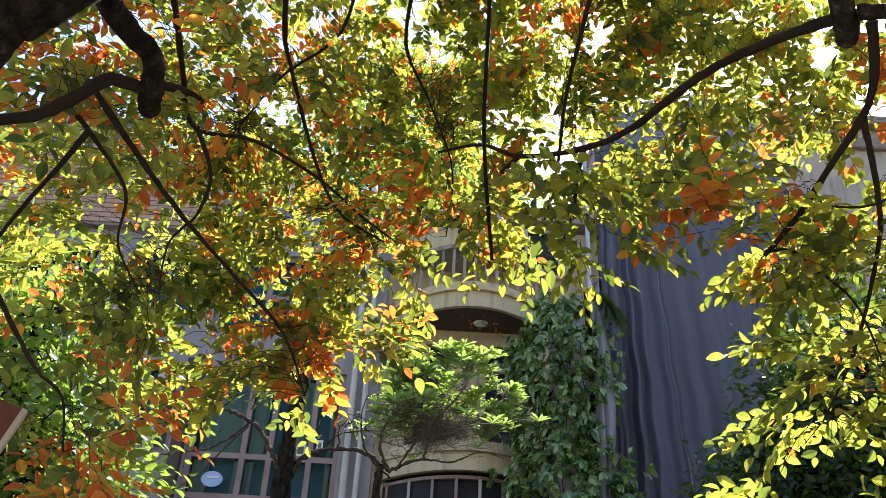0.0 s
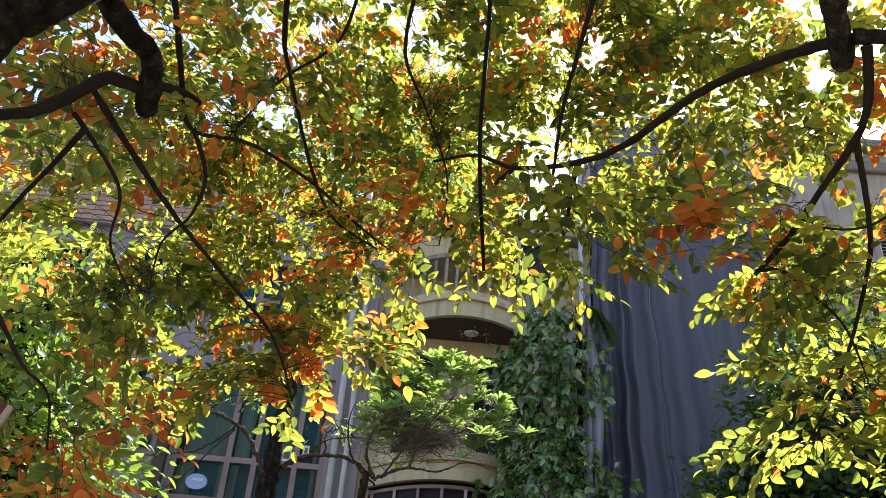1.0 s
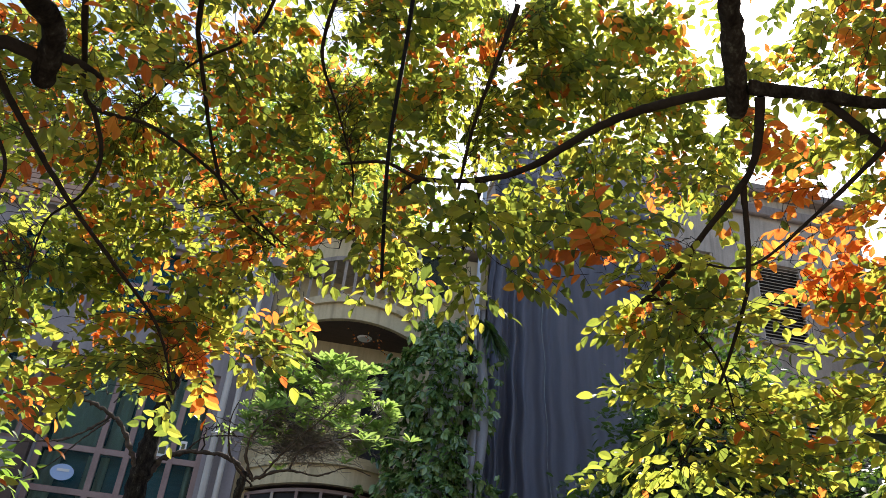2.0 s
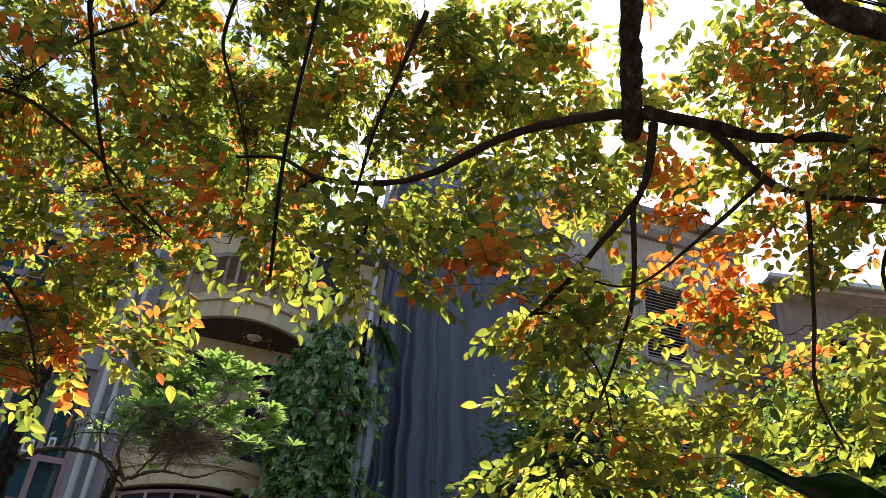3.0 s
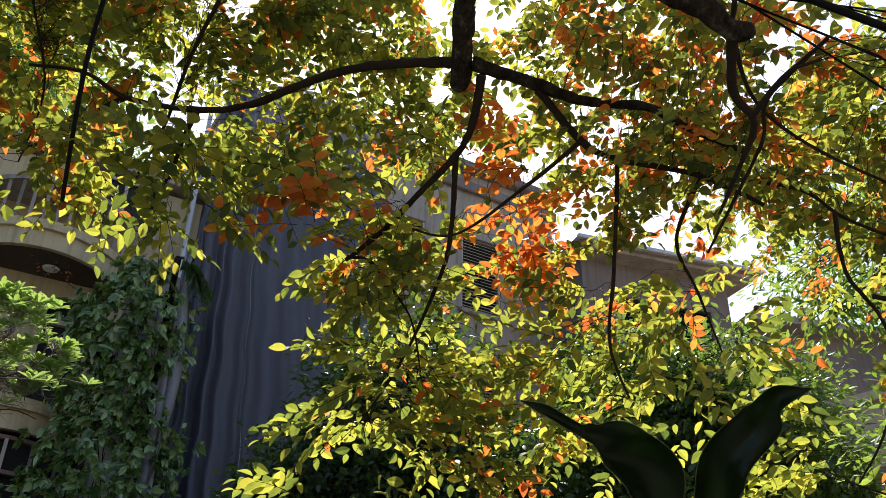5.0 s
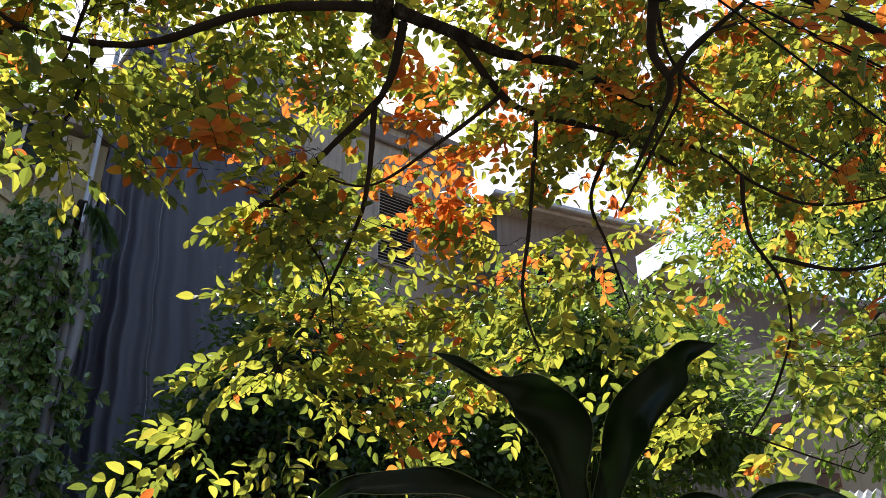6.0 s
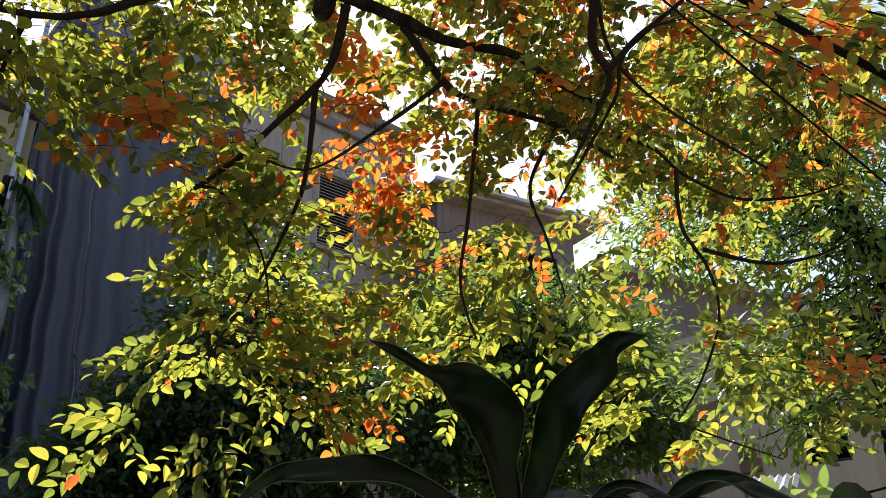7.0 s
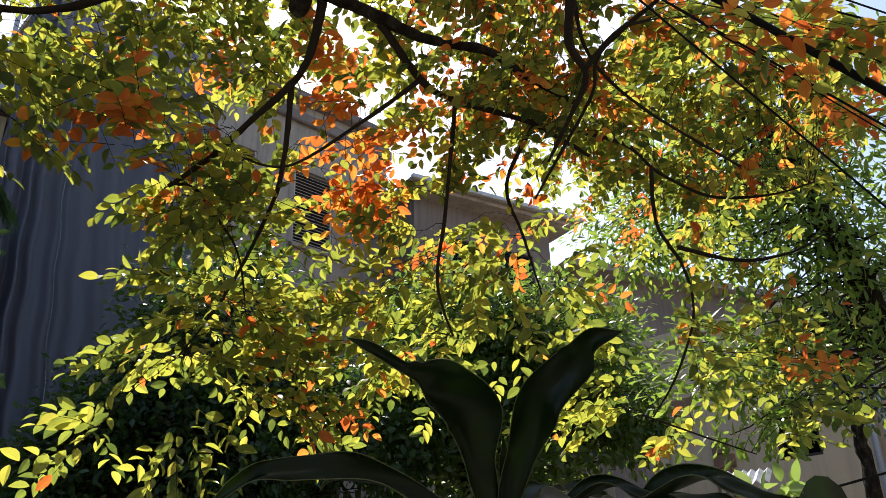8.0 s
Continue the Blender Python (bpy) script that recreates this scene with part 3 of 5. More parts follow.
def tarpaulin():
    """A long sheet hung from the roof edge, in folds that open to the right."""
    bm = bmesh.new()
    nx, nz = 240, 60
    creases = ((0.025, 0.05, 0.006), (0.055, 0.07, 0.007), (0.085, 0.05, 0.005), (0.135, 0.13, 0.008), (0.20, 0.05, 0.012), (0.245, 0.07, 0.020), (0.31, 0.04, 0.008), (0.44, 0.05, 0.02), (0.58, 0.10, 0.035), (0.70, 0.13, 0.03), (0.84, 0.08, 0.03))
    grid = []
    for k in range(nz + 1):
        t = k / nz
        left, right = 2.82 - 0.04 * (1 - t), 6.15 + 1.9 * (1 - t)
        row = []
        for i in range(nx + 1):
            s = i / nx
            z = 0.15 + (11.65 + 0.6 * min(1.0, 1.7 * s) - 0.15) * t
            w = s ** 1.15
            x = left + (right - left) * w
            deep = 0.19 * (1 - 0.6 * t) + 0.02
            f = 0.5 * math.sin(34 * s ** 0.75 + 0.6 * math.sin(3 * t)) * (1 - s) ** 0.7
            f += 0.45 * math.sin(73 * s ** 0.8 + 2.0 * t) * (1 - s) ** 2 + 0.10 * math.sin(150 * s + 5 * math.sin(2 * t)) * (1 - s)
            f += 0.5 * math.sin(9 * s - 3.0 * t + 1.2) * (0.3 + 0.4 * s)
            groove = 0.0
            for c, g, wide in creases:
                off = s - c - 0.012 * math.sin(4 * t + 40 * c)
                groove += g * math.exp(-(off / wide) ** 2) - 0.5 * g * math.exp(-((off - 2.0 * wide) / (1.3 * wide)) ** 2)
            y = 12.62 + deep * f + groove * (1.1 - 0.5 * t) + 0.05 * noise.noise(Vector((x * 1.5, z * 0.35, 3)))
            row.append(bm.verts.new((x + 0.02 * math.sin(5 * z + 9 * s), y, z + (0.05 * math.sin(20 * s) if k == nz else 0))))
        grid.append(row)
    for a, b in zip(grid, grid[1:]):
        for i in range(nx):
            bm.faces.new((a[i], a[i + 1], b[i + 1], b[i])).smooth = True
    seam = [Vector(grid[k][int(nx * (0.36 - 0.07 * k / nz))].co) for k in range(nz + 1)]
    bmesh.ops.solidify(bm, geom=bm.faces, thickness=0.006)
    ob = thing("tarpaulin", "dark slate-blue tarpaulin hanging in long folds from the roof edge", "tarpaulin")
    part("sheet", bm, TARP, ob)
    bm = bmesh.new()
    tube(bm, [(p.x, p.y - 0.012, p.z, 0.007) for p in seam[::3]], 5, 0.3, 4)
    part("seam", bm, SEAM, ob, "pale frayed seam")
    bm = bmesh.new()
    tube(bm, [(2.6, 12.55, 11.68, 0.03), (4.7, 12.55, 12.27, 0.03), (6.4, 12.55, 12.29, 0.03)], 8)
    part("rail", bm, TIN, ob, "pale metal rail")
    # pale sheet hanging at its edge
    bm = bmesh.new()
    rows = []
    for k in range(41):
        t = k / 40
        rows.append([bm.verts.new((2.44 + 0.034 * i * (0.8 + 0.3 * math.sin(11 * t)) + 0.03 * math.sin(9 * t + i), 11.62 + 0.05 * math.sin(1.7 * i + 4 * t), 0.1 + 7.4 * t)) for i in range(8)])
    for a, b in zip(rows, rows[1:]):
        for i in range(7):
            bm.faces.new((a[i], a[i + 1], b[i + 1], b[i])).smooth = True
    bmesh.ops.solidify(bm, geom=bm.faces, thickness=0.004)
    q = thing("hanging_sheet", "pale crumpled plastic sheet hanging beside the creeper", "sheet")
    part("sheet", bm, PALECLOTH, q)


def shutter_house():
    h = thing("shuttered_house", "weathered stone house with louvred shutters and a dark cornice", "house", (6.7, 15.2, 0))
    holes = [(0.9, 2.1, 9.8, 11.9), (3.2, 4.4, 9.8, 11.9), (0.9, 2.1, 6.2, 8.3), (3.2, 4.4, 6.2, 8.3)]
    part("wall", pierced(0, 6.2, 0, 13.6, 0, 0.3, holes), STONE, h, "weathered stone wall")
    part("wall", boxed(0, 6.2, 5.7, 6, 0, 13.6), STONE, h)
    part("wall", boxed(5.9, 6.2, 0.302, 5.698, 0, 13.6), STONE, h)
    part("wall", boxed(0, 0.3, 0.302, 5.698, 0, 13.6), STONE, h)
    part("roof", boxed(-0.1, 6.3, 0.0, 6.1, 13.602, 13.8), STONE, h)
    part("cornice", boxed(-0.15, 6.4, -0.3, 0.5, 13.802, 14.05, bevel=0.04), DARKWALL, h, "dark stained cornice")
    part("cornice", boxed(-0.1, 6.3, -0.15, -0.004, 13.2, 13.5, bevel=0.03), DARKWALL, h)
    for a, b, c, d in holes:
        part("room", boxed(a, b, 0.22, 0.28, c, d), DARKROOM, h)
        s = part("shutter", boxed(a, a + 0.05, 0.03, 0.09, c, d), PALEFRAME, h, "pale louvred shutter")
        part("stile", boxed(b - 0.05, b, 0.03, 0.09, c, d), PALEFRAME, s)
        n = 24
        for k in range(n):
            z = c + (d - c) * (k + 0.5) / n
            bm = bmesh.new()
            bmesh.ops.create_cube(bm, size=1, matrix=pose((a + b) / 2, 0.06, z, 35) @ Matrix.Diagonal((b - a - 0.1, 0.105, 0.012, 1)))
            part("slat", bm, PALEFRAME, s)
        part("sill", boxed(a - 0.1, b + 0.1, -0.12, -0.004, c - 0.12, c, bevel=0.015), STONE, h)


def eaves_house():
    h = thing("eaves_house", "dark rendered house with a wide pale eave and metal-framed windows", "house", (12.95, 13.35, 0), -13)
    holes = [(0.5, 1.6, 8.6, 10.3), (2.0, 3.1, 8.6, 10.3), (0.5, 1.6, 5.2, 7.2), (2.0, 3.1, 5.2, 7.2)]
    part("wall", pierced(-0.6, 3.7, 0, 11.2, 0, 0.3, holes), DARKWALL, h, "dark weathered wall")
    part("wall", boxed(3.4, 3.7, 0.302, 6, 0, 11.2), DARKWALL, h)
    part("wall", boxed(-0.6, -0.3, 0.302, 6, 0, 11.2), DARKWALL, h)
    part("wall", boxed(-0.3, 3.4, 5.7, 6, 0, 11.2), DARKWALL, h)
    for a, b, c, d in holes:
        part("room", boxed(a, b, 0.24, 0.28, c, d), DARKROOM, h)
        window(h, a, b, c, d, 0.06, ((a + b) / 2,), ((c + d) / 2,), joinery=DARKROOM, pane=CLEARGLASS, bar=0.05)
    part("soffit", boxed(-0.9, 4.25, -0.55, 6.3, 11.202, 11.3), STONE, h, "pale painted soffit")
    bm = bmesh.new()
    v = [bm.verts.new(p) for p in ((-1.0, -0.65, 11.302), (4.35, -0.65, 11.302), (4.35, 6.4, 11.302), (-1.0, 6.4, 11.302), (-1.0, -0.65, 11.42), (4.35, -0.65, 11.42), (4.35, 6.4, 11.42), (-1.0, 6.4, 11.42), (1.0, 2.9, 12.3), (2.4, 2.9, 12.3))]
    for f in ((3, 2, 1, 0), (0, 1, 5, 4), (1, 2, 6, 5), (2, 3, 7, 6), (3, 0, 4, 7), (4, 5, 9, 8), (6, 7, 8, 9), (5, 6, 9), (7, 4, 8)):
        bm.faces.new([v[i] for i in f])
    part("roof", bm, ROOFTILE, h, "weathered hipped roof")
    part("gutter", boxed(-1.05, 4.4, -0.78, -0.652, 11.31, 11.42, bevel=0.02), TIN, h)
    w = thing("roof_wing", "dark house wing with a long low eave", "house", (18.2, 13.2, 0), -20)
    part("wall", boxed(0, 9, 0, 6, 0, 10.6), DARKWALL, w)
    part("roof", boxed(-0.3, 9.5, -0.6, 6.3, 10.602, 10.8), ROOFTILE, w)


def beige_house():
    h = thing("beige_house", "warm beige rendered house with brown brick quoins", "house", (12.0, 7.2, 0), -90)
    holes = [(1.95, 2.6, 3.45, 4.35), (4.2, 5.4, 3.3, 4.7)]
    part("wall", pierced(0, 9, 0, 5.6, 0, 0.3, holes), BEIGE, h, "beige rendered wall")
    part("wall", boxed(0, 0.3, 0.302, 6, 0, 5.6), BEIGE, h)
    part("wall", boxed(0.3, 9, 5.7, 6, 0, 5.6), BEIGE, h)
    part("roof", boxed(-0.1, 9.1, -0.1, 6.1, 5.602, 5.75), BEIGE, h)
    for k in range(9):
        wide = 0.34 if k % 2 else 0.26
        part("quoin", boxed(0.95, 0.95 + wide, -0.06, -0.004, 1.95 + k * 0.215, 2.145 + k * 0.215, bevel=0.008), BROWNBRICK, h, "brown brick quoin")
    part("trim", boxed(0.05, 0.75, -0.08, -0.004, 4.45, 4.62, bevel=0.01), BROWNBRICK, h, "brown brick trim")
    for a, b, c, d in holes:
        part("room", boxed(a, b, 0.24, 0.28, c, d), DARKROOM, h)
        window(h, a, b, c, d, 0.06, ((a + b) / 2,), (), joinery=CEILING, pane=CLEARGLASS, bar=0.05)
    for x, r in ((3.35, 0.05), (3.52, 0.035)):
        bm = bmesh.new()
        tube(bm, [(x, -0.09, 0, r), (x, -0.09, 5.5, r)], 10)
        part("rain_pipe", bm, TIN, h, "grey rain pipe")
    part("quoin", boxed(3.75, 4.0, -0.06, -0.004, 2.0, 4.6, bevel=0.01), BROWNBRICK, h)
    for at, turn, n in (((8.7, 4.55, 0), -70, 6), ((7.9, 5.5, 0), -60, 9)):
        c = thing("awning", "small pale tin awning over a yard", "awning", at, turn, "tin awnings")
        bm = bmesh.new()
        high = 2.75 if n == 6 else 3.2
        for k in range(n):
            x = k * 0.09
            v = [bm.verts.new(p) for p in ((x, 0, high), (x + 0.045, 0, high + 0.04), (x + 0.045, 0.7, high + 0.26), (x, 0.7, high + 0.22))]
            w = [bm.verts.new(p) for p in ((x + 0.045, 0, high + 0.04), (x + 0.09, 0, high), (x + 0.09, 0.7, high + 0.22), (x + 0.045, 0.7, high + 0.26))]
            bm.faces.new(v), bm.faces.new(w)
        bmesh.ops.remove_doubles(bm, verts=bm.verts, dist=0.001)
        bmesh.ops.solidify(bm, geom=bm.faces, thickness=0.004)
        part("roof_sheet", bm, TIN, c)
        for x in (0.05, n * 0.09 - 0.05):
            for y in (0.05, 0.6):
                part("post", boxed(x - 0.02, x + 0.02, y - 0.02, y + 0.02, 0, high + y * 0.3), TIN, c)


def blocker_behind():
    """A plain unseen block behind the viewer, added against sky light and its reflections."""
    h = thing("sky_blocker", "plain dark rendered block, unseen, added to keep out sky light", "house", (0, -11.0, 0))
    part("wall", boxed(-20, 20, -0.3, 0, 0, 14.0), DARKWALL, h)
    part("roof", boxed(-20.2, 20.2, -6, 0.2, 14.002, 14.2), ROOFTILE, h)


bay_house()
striped_house()
covered_house()
tarpaulin()
shutter_house()
eaves_house()
beige_house()
blocker_behind()


# ---- the autumn tree overhead ----
rng = np.random.default_rng(11)
LIGHTWARD = np.array(ray) * 0.55 + np.array([0, 0, 0.5])
autumn = thing("autumn_tree", "spreading tree with green leaves turning orange on dark branches", "tree", (-3.3, 1.1, 0))
autumn_at = Vector((-3.3, 1.1, 0))
JOINTS = []
TWIGS = []
LEAVES = []
OVAL_LEAF = blade(OVAL, 0.265, 0.42, 0.2)


def limb(pts, name="branch", wobble=0.12):
    bm = bmesh.new()
    line = tube(bm, pts, 14 if pts[0][3] > 0.02 else 8, wobble, len(JOINTS))
    bmesh.ops.translate(bm, verts=bm.verts, vec=-autumn_at)
    JOINTS.extend(np.array(q) for q in line)
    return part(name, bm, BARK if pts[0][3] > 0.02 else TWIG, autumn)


def spray(start, aim, length, leaf, orange, face):
    """A twig with leaves to either side of it in one plane, and one at its tip."""
    n = int(rng.integers(7, 12))
    aim = aim / np.linalg.norm(aim)
    sag = np.array([0, 0, -0.16 * length])
    TWIGS.append(([start + aim * length * t + sag * t * t for t in np.linspace(0, 1, 5)], 0.0012, 0.0007))
    tone = rng.random() < orange
    side = np.cross(face, aim)
    side /= np.linalg.norm(side) + 1e-9
    for i in range(n):
        t = 0.12 + 0.88 * i / (n - 1)
        s = 0 if i == n - 1 else 1 if i % 2 else -1
        way = aim * 0.6 + side * s * 0.85 + np.array([0, 0, -0.16]) + rng.normal(size=3) * 0.17
        up = face + rng.normal(size=3) * 0.42
        is_orange = rng.random() < (0.85 if tone else 0.35 * orange)
        LEAVES.append((start + aim * length * t + sag * t * t, way, up, leaf * rng.uniform(0.7, 1.2) * (0.78 + 0.3 * math.sin(math.pi * (0.15 + 0.7 * t))), int(is_orange)))
    return n


def clump(x, y, z, wide, high, deep, leaves, orange, leaf):
    """Foliage round one point of the crown: flat branchlets from the nearest limb, with leafy sprays to either side."""
    middle = np.array([x, y, z])
    out = np.array([x, y, 0.0]) / math.hypot(x, y)
    across = np.array([out[1], -out[0], 0.0])
    near = np.array(JOINTS)
    made = 0
    while made < leaves:
        a, b = rng.uniform(0, math.tau), 0.9 * math.sqrt(rng.random())
        q = (b * math.cos(a), rng.uniform(-1, 1), b * math.sin(a))
        end = middle + across * q[0] * wide + out * q[1] * deep + np.array([0, 0, q[2] * high])
        dist = np.linalg.norm(near - end, axis=1) + 0.4 * rng.random(len(near))
        root = near[np.argmin(dist)]
        if np.linalg.norm(root - end) > 0.9:
            root = end + (root - end) * 0.4 / np.linalg.norm(root - end) + np.array([0, 0, rng.uniform(0.05, 0.3)])
        bend = (root + end) / 2 + np.array([0, 0, 0.07]) + rng.normal(size=3) * 0.04
        line = np.array([(1 - t) ** 2 * root + 2 * t * (1 - t) * bend + t * t * end for t in np.linspace(0, 1, 9)])
        line[1:-1] += rng.normal(size=(7, 3)) * 0.006
        TWIGS.append((line, 0.0014, 0.0008))
        # blades turn to the light
        face = LIGHTWARD + rng.normal(size=3) * 0.34
        face /= np.linalg.norm(face)
        run = line[-1] - line[4]
        run /= np.linalg.norm(run) + 1e-9
        run[2] *= 0.25
        lean = np.cross(face, run)
        for k in range(int(rng.integers(2, 5))):
            s = 0 if k == 0 else 1 if k % 2 else -1
            start = line[8 - k] + rng.normal(size=3) * 0.012
            made += spray(start, run * 0.75 + lean * s * 0.7 + rng.normal(size=3) * 0.15, leaf * rng.uniform(3.0, 4.4), leaf, orange, face)


# trunk, and the great limb that leans over the garden
limb([(-3.30, 1.10, -0.10, 0.260), (-3.25, 1.15, 1.00, 0.210), (-2.70, 1.25, 1.90, 0.170), (-1.90, 1.35, 2.40, 0.140), (-1.21, 1.40, 2.74, 0.098), (-1.06, 1.39, 2.89, 0.098), (-0.93, 1.36, 3.00, 0.098), (-0.79, 1.31, 3.13, 0.098), (-0.40, 1.30, 3.85, 0.100), (0.30, 1.00, 4.20, 0.085), (0.94, 1.20, 4.10, 0.065)], "trunk", 0.08)
limb([(-0.71, 1.35, 3.42, 0.055), (-0.92, 1.38, 3.36, 0.048), (-0.96, 1.42, 3.23, 0.042)])
limb([(0.94, 1.2, 4.1, 0.06), (0.94, 1.26, 3.95, 0.056), (0.94, 1.33, 3.83, 0.055)])
limb([(0.3, 1.0, 4.2, 0.07), (0.8, 0.9, 3.85, 0.055), (1.09, 1.02, 3.43, 0.05)])
limb([(-0.96, 1.42, 3.23, 0.031), (-0.94, 1.60, 3.14, 0.032), (-0.91, 1.71, 3.13, 0.033), (-0.87, 1.81, 3.12, 0.033), (-0.90, 1.93, 3.04, 0.034)])
limb([(-0.90, 1.90, 3.07, 0.020), (-0.98, 1.82, 3.05, 0.019), (-1.06, 1.79, 2.94, 0.018), (-1.12, 1.75, 2.85, 0.016), (-1.23, 1.67, 2.76, 0.015)])
limb([(-1.04, 1.86, 3.04, 0.011), (-0.98, 2.09, 2.99, 0.010), (-0.87, 2.34, 2.90, 0.008), (-0.73, 2.58, 2.81, 0.007), (-0.58, 2.80, 2.70, 0.005), (-0.50, 3.01, 2.53, 0.004)])
limb([(-0.89, 1.89, 3.10, 0.016), (-0.82, 1.94, 3.12, 0.013), (-0.77, 1.99, 3.12, 0.009)])
limb([(-0.87, 1.74, 3.43, 0.010), (-0.87, 2.00, 3.28, 0.009), (-0.86, 2.20, 3.18, 0.008), (-0.69, 2.33, 3.23, 0.007), (-0.48, 2.50, 3.20, 0.006), (-0.32, 2.66, 3.14, 0.005), (-0.19, 2.79, 3.11, 0.003)])
limb([(-0.57, 1.91, 3.65, 0.011), (-0.60, 2.14, 3.56, 0.010), (-0.60, 2.29, 3.55, 0.008), (-0.52, 2.59, 3.35, 0.007), (-0.43, 2.80, 3.24, 0.005), (-0.25, 2.96, 3.20, 0.004)])
limb([(-0.83, 2.15, 3.14, 0.008), (-0.80, 2.29, 3.05, 0.007), (-0.85, 2.39, 2.95, 0.005), (-0.95, 2.46, 2.87, 0.004), (-0.99, 2.58, 2.73, 0.003)])
limb([(-1.04, 1.82, 2.91, 0.008), (-1.02, 1.91, 2.90, 0.007), (-0.96, 2.06, 2.82, 0.005), (-0.99, 2.17, 2.70, 0.004), (-0.94, 2.30, 2.60, 0.003)])
limb([(-1.01, 1.85, 2.89, 0.009), (-1.10, 1.91, 2.79, 0.007), (-1.20, 1.97, 2.68, 0.006), (-1.30, 2.03, 2.53, 0.004)])
limb([(-1.20, 1.87, 2.47, 0.009), (-1.17, 1.97, 2.41, 0.007), (-1.10, 2.12, 2.28, 0.006), (-1.05, 2.22, 2.23, 0.004), (-1.05, 2.32, 2.10, 0.003)])
limb([(-0.36, 2.13, 3.91, 0.008), (-0.45, 2.35, 3.77, 0.006), (-0.68, 2.49, 3.66, 0.005), (-0.86, 2.65, 3.51, 0.003)])
limb([(0.48, 1.95, 3.78, 0.011), (0.46, 2.19, 3.69, 0.009), (0.44, 2.44, 3.58, 0.007), (0.44, 2.68, 3.42, 0.006), (0.41, 2.90, 3.28, 0.004)])
limb([(-0.15, 2.13, 3.93, 0.008), (-0.19, 2.39, 3.78, 0.007), (-0.09, 2.60, 3.67, 0.005), (0.02, 2.82, 3.49, 0.004), (0.01, 3.04, 3.29, 0.003)])
limb([(0.94, 1.33, 3.83, 0.037), (1.05, 1.54, 3.68, 0.036), (1.14, 1.70, 3.56, 0.035), (1.23, 1.86, 3.41, 0.034)])
limb([(1.20, 1.82, 3.46, 0.018), (1.02, 1.96, 3.47, 0.017), (0.84, 2.11, 3.44, 0.015), (0.65, 2.29, 3.35, 0.013), (0.49, 2.39, 3.32, 0.011), (0.27, 2.46, 3.32, 0.009), (0.12, 2.47, 3.37, 0.007), (-0.04, 2.52, 3.36, 0.005)])
limb([(0.49, 2.38, 3.31, 0.012), (0.48, 2.47, 3.25, 0.009), (0.48, 2.57, 3.16, 0.007), (0.45, 2.66, 3.07, 0.004)])
limb([(0.26, 2.47, 3.32, 0.010), (0.18, 2.57, 3.28, 0.008), (0.12, 2.66, 3.23, 0.006), (-0.00, 2.76, 3.17, 0.004)])
limb([(1.24, 1.80, 3.46, 0.024), (1.43, 1.71, 3.40, 0.021), (1.59, 1.63, 3.34, 0.018), (1.76, 1.50, 3.30, 0.014), (1.87, 1.45, 3.23, 0.011), (2.02, 1.35, 3.13, 0.008)])
limb([(1.28, 1.80, 3.43, 0.017), (1.32, 1.91, 3.32, 0.015), (1.32, 2.01, 3.24, 0.013), (1.25, 2.18, 3.12, 0.012), (1.19, 2.30, 3.02, 0.010), (1.11, 2.42, 2.93, 0.008)])
limb([(1.32, 2.02, 3.24, 0.011), (1.41, 2.19, 3.01, 0.009), (1.43, 2.32, 2.86, 0.007), (1.40, 2.51, 2.62, 0.005), (1.33, 2.66, 2.43, 0.003)])
limb([(1.45, 1.71, 3.38, 0.014), (1.66, 1.74, 3.27, 0.012), (1.80, 1.71, 3.23, 0.011), (2.04, 1.58, 3.18, 0.009), (2.25, 1.48, 3.08, 0.007)])
limb([(1.77, 1.68, 3.21, 0.009), (1.87, 1.85, 2.86, 0.007), (1.90, 1.93, 2.63, 0.006), (1.97, 1.93, 2.45, 0.004)])
limb([(1.66, 1.74, 3.27, 0.009), (1.57, 1.94, 3.16, 0.007), (1.42, 2.17, 3.02, 0.005), (1.26, 2.27, 3.05, 0.003)])
limb([(1.11, 2.41, 2.94, 0.008), (1.19, 2.38, 2.93, 0.007), (1.29, 2.38, 2.84, 0.005), (1.38, 2.39, 2.74, 0.004), (1.45, 2.43, 2.55, 0.003)])
limb([(1.09, 1.02, 3.43, 0.036), (1.32, 1.07, 3.26, 0.033), (1.44, 1.03, 3.20, 0.031), (1.54, 1.01, 3.14, 0.028), (1.58, 0.99, 3.14, 0.026)])
limb([(1.55, 1.01, 3.15, 0.016), (1.68, 1.13, 3.08, 0.013), (1.81, 1.17, 3.05, 0.011), (1.89, 1.29, 3.01, 0.008), (1.96, 1.45, 2.93, 0.005)])
limb([(1.72, 1.12, 2.99, 0.010), (1.72, 1.04, 3.04, 0.008), (1.73, 0.98, 3.07, 0.006), (1.76, 0.91, 3.07, 0.004)])
limb([(1.82, 1.73, 3.28, 0.009), (2.01, 1.66, 3.24, 0.009), (2.20, 1.54, 3.20, 0.008), (2.38, 1.41, 3.15, 0.007), (2.53, 1.37, 3.07, 0.006), (2.69, 1.26, 2.98, 0.006), (2.83, 1.10, 2.97, 0.005), (2.92, 0.96, 3.00, 0.004)])
limb([(1.89, 0.94, 3.24, 0.007), (1.89, 1.16, 3.17, 0.007), (1.97, 1.26, 3.10, 0.006), (2.01, 1.45, 2.96, 0.005), (2.04, 1.58, 2.87, 0.004)])
limb([(1.62, 1.03, 3.31, 0.009), (1.72, 1.12, 3.30, 0.007), (1.90, 1.21, 3.20, 0.006), (2.14, 1.19, 3.10, 0.005), (2.46, 1.03, 2.92, 0.004)])
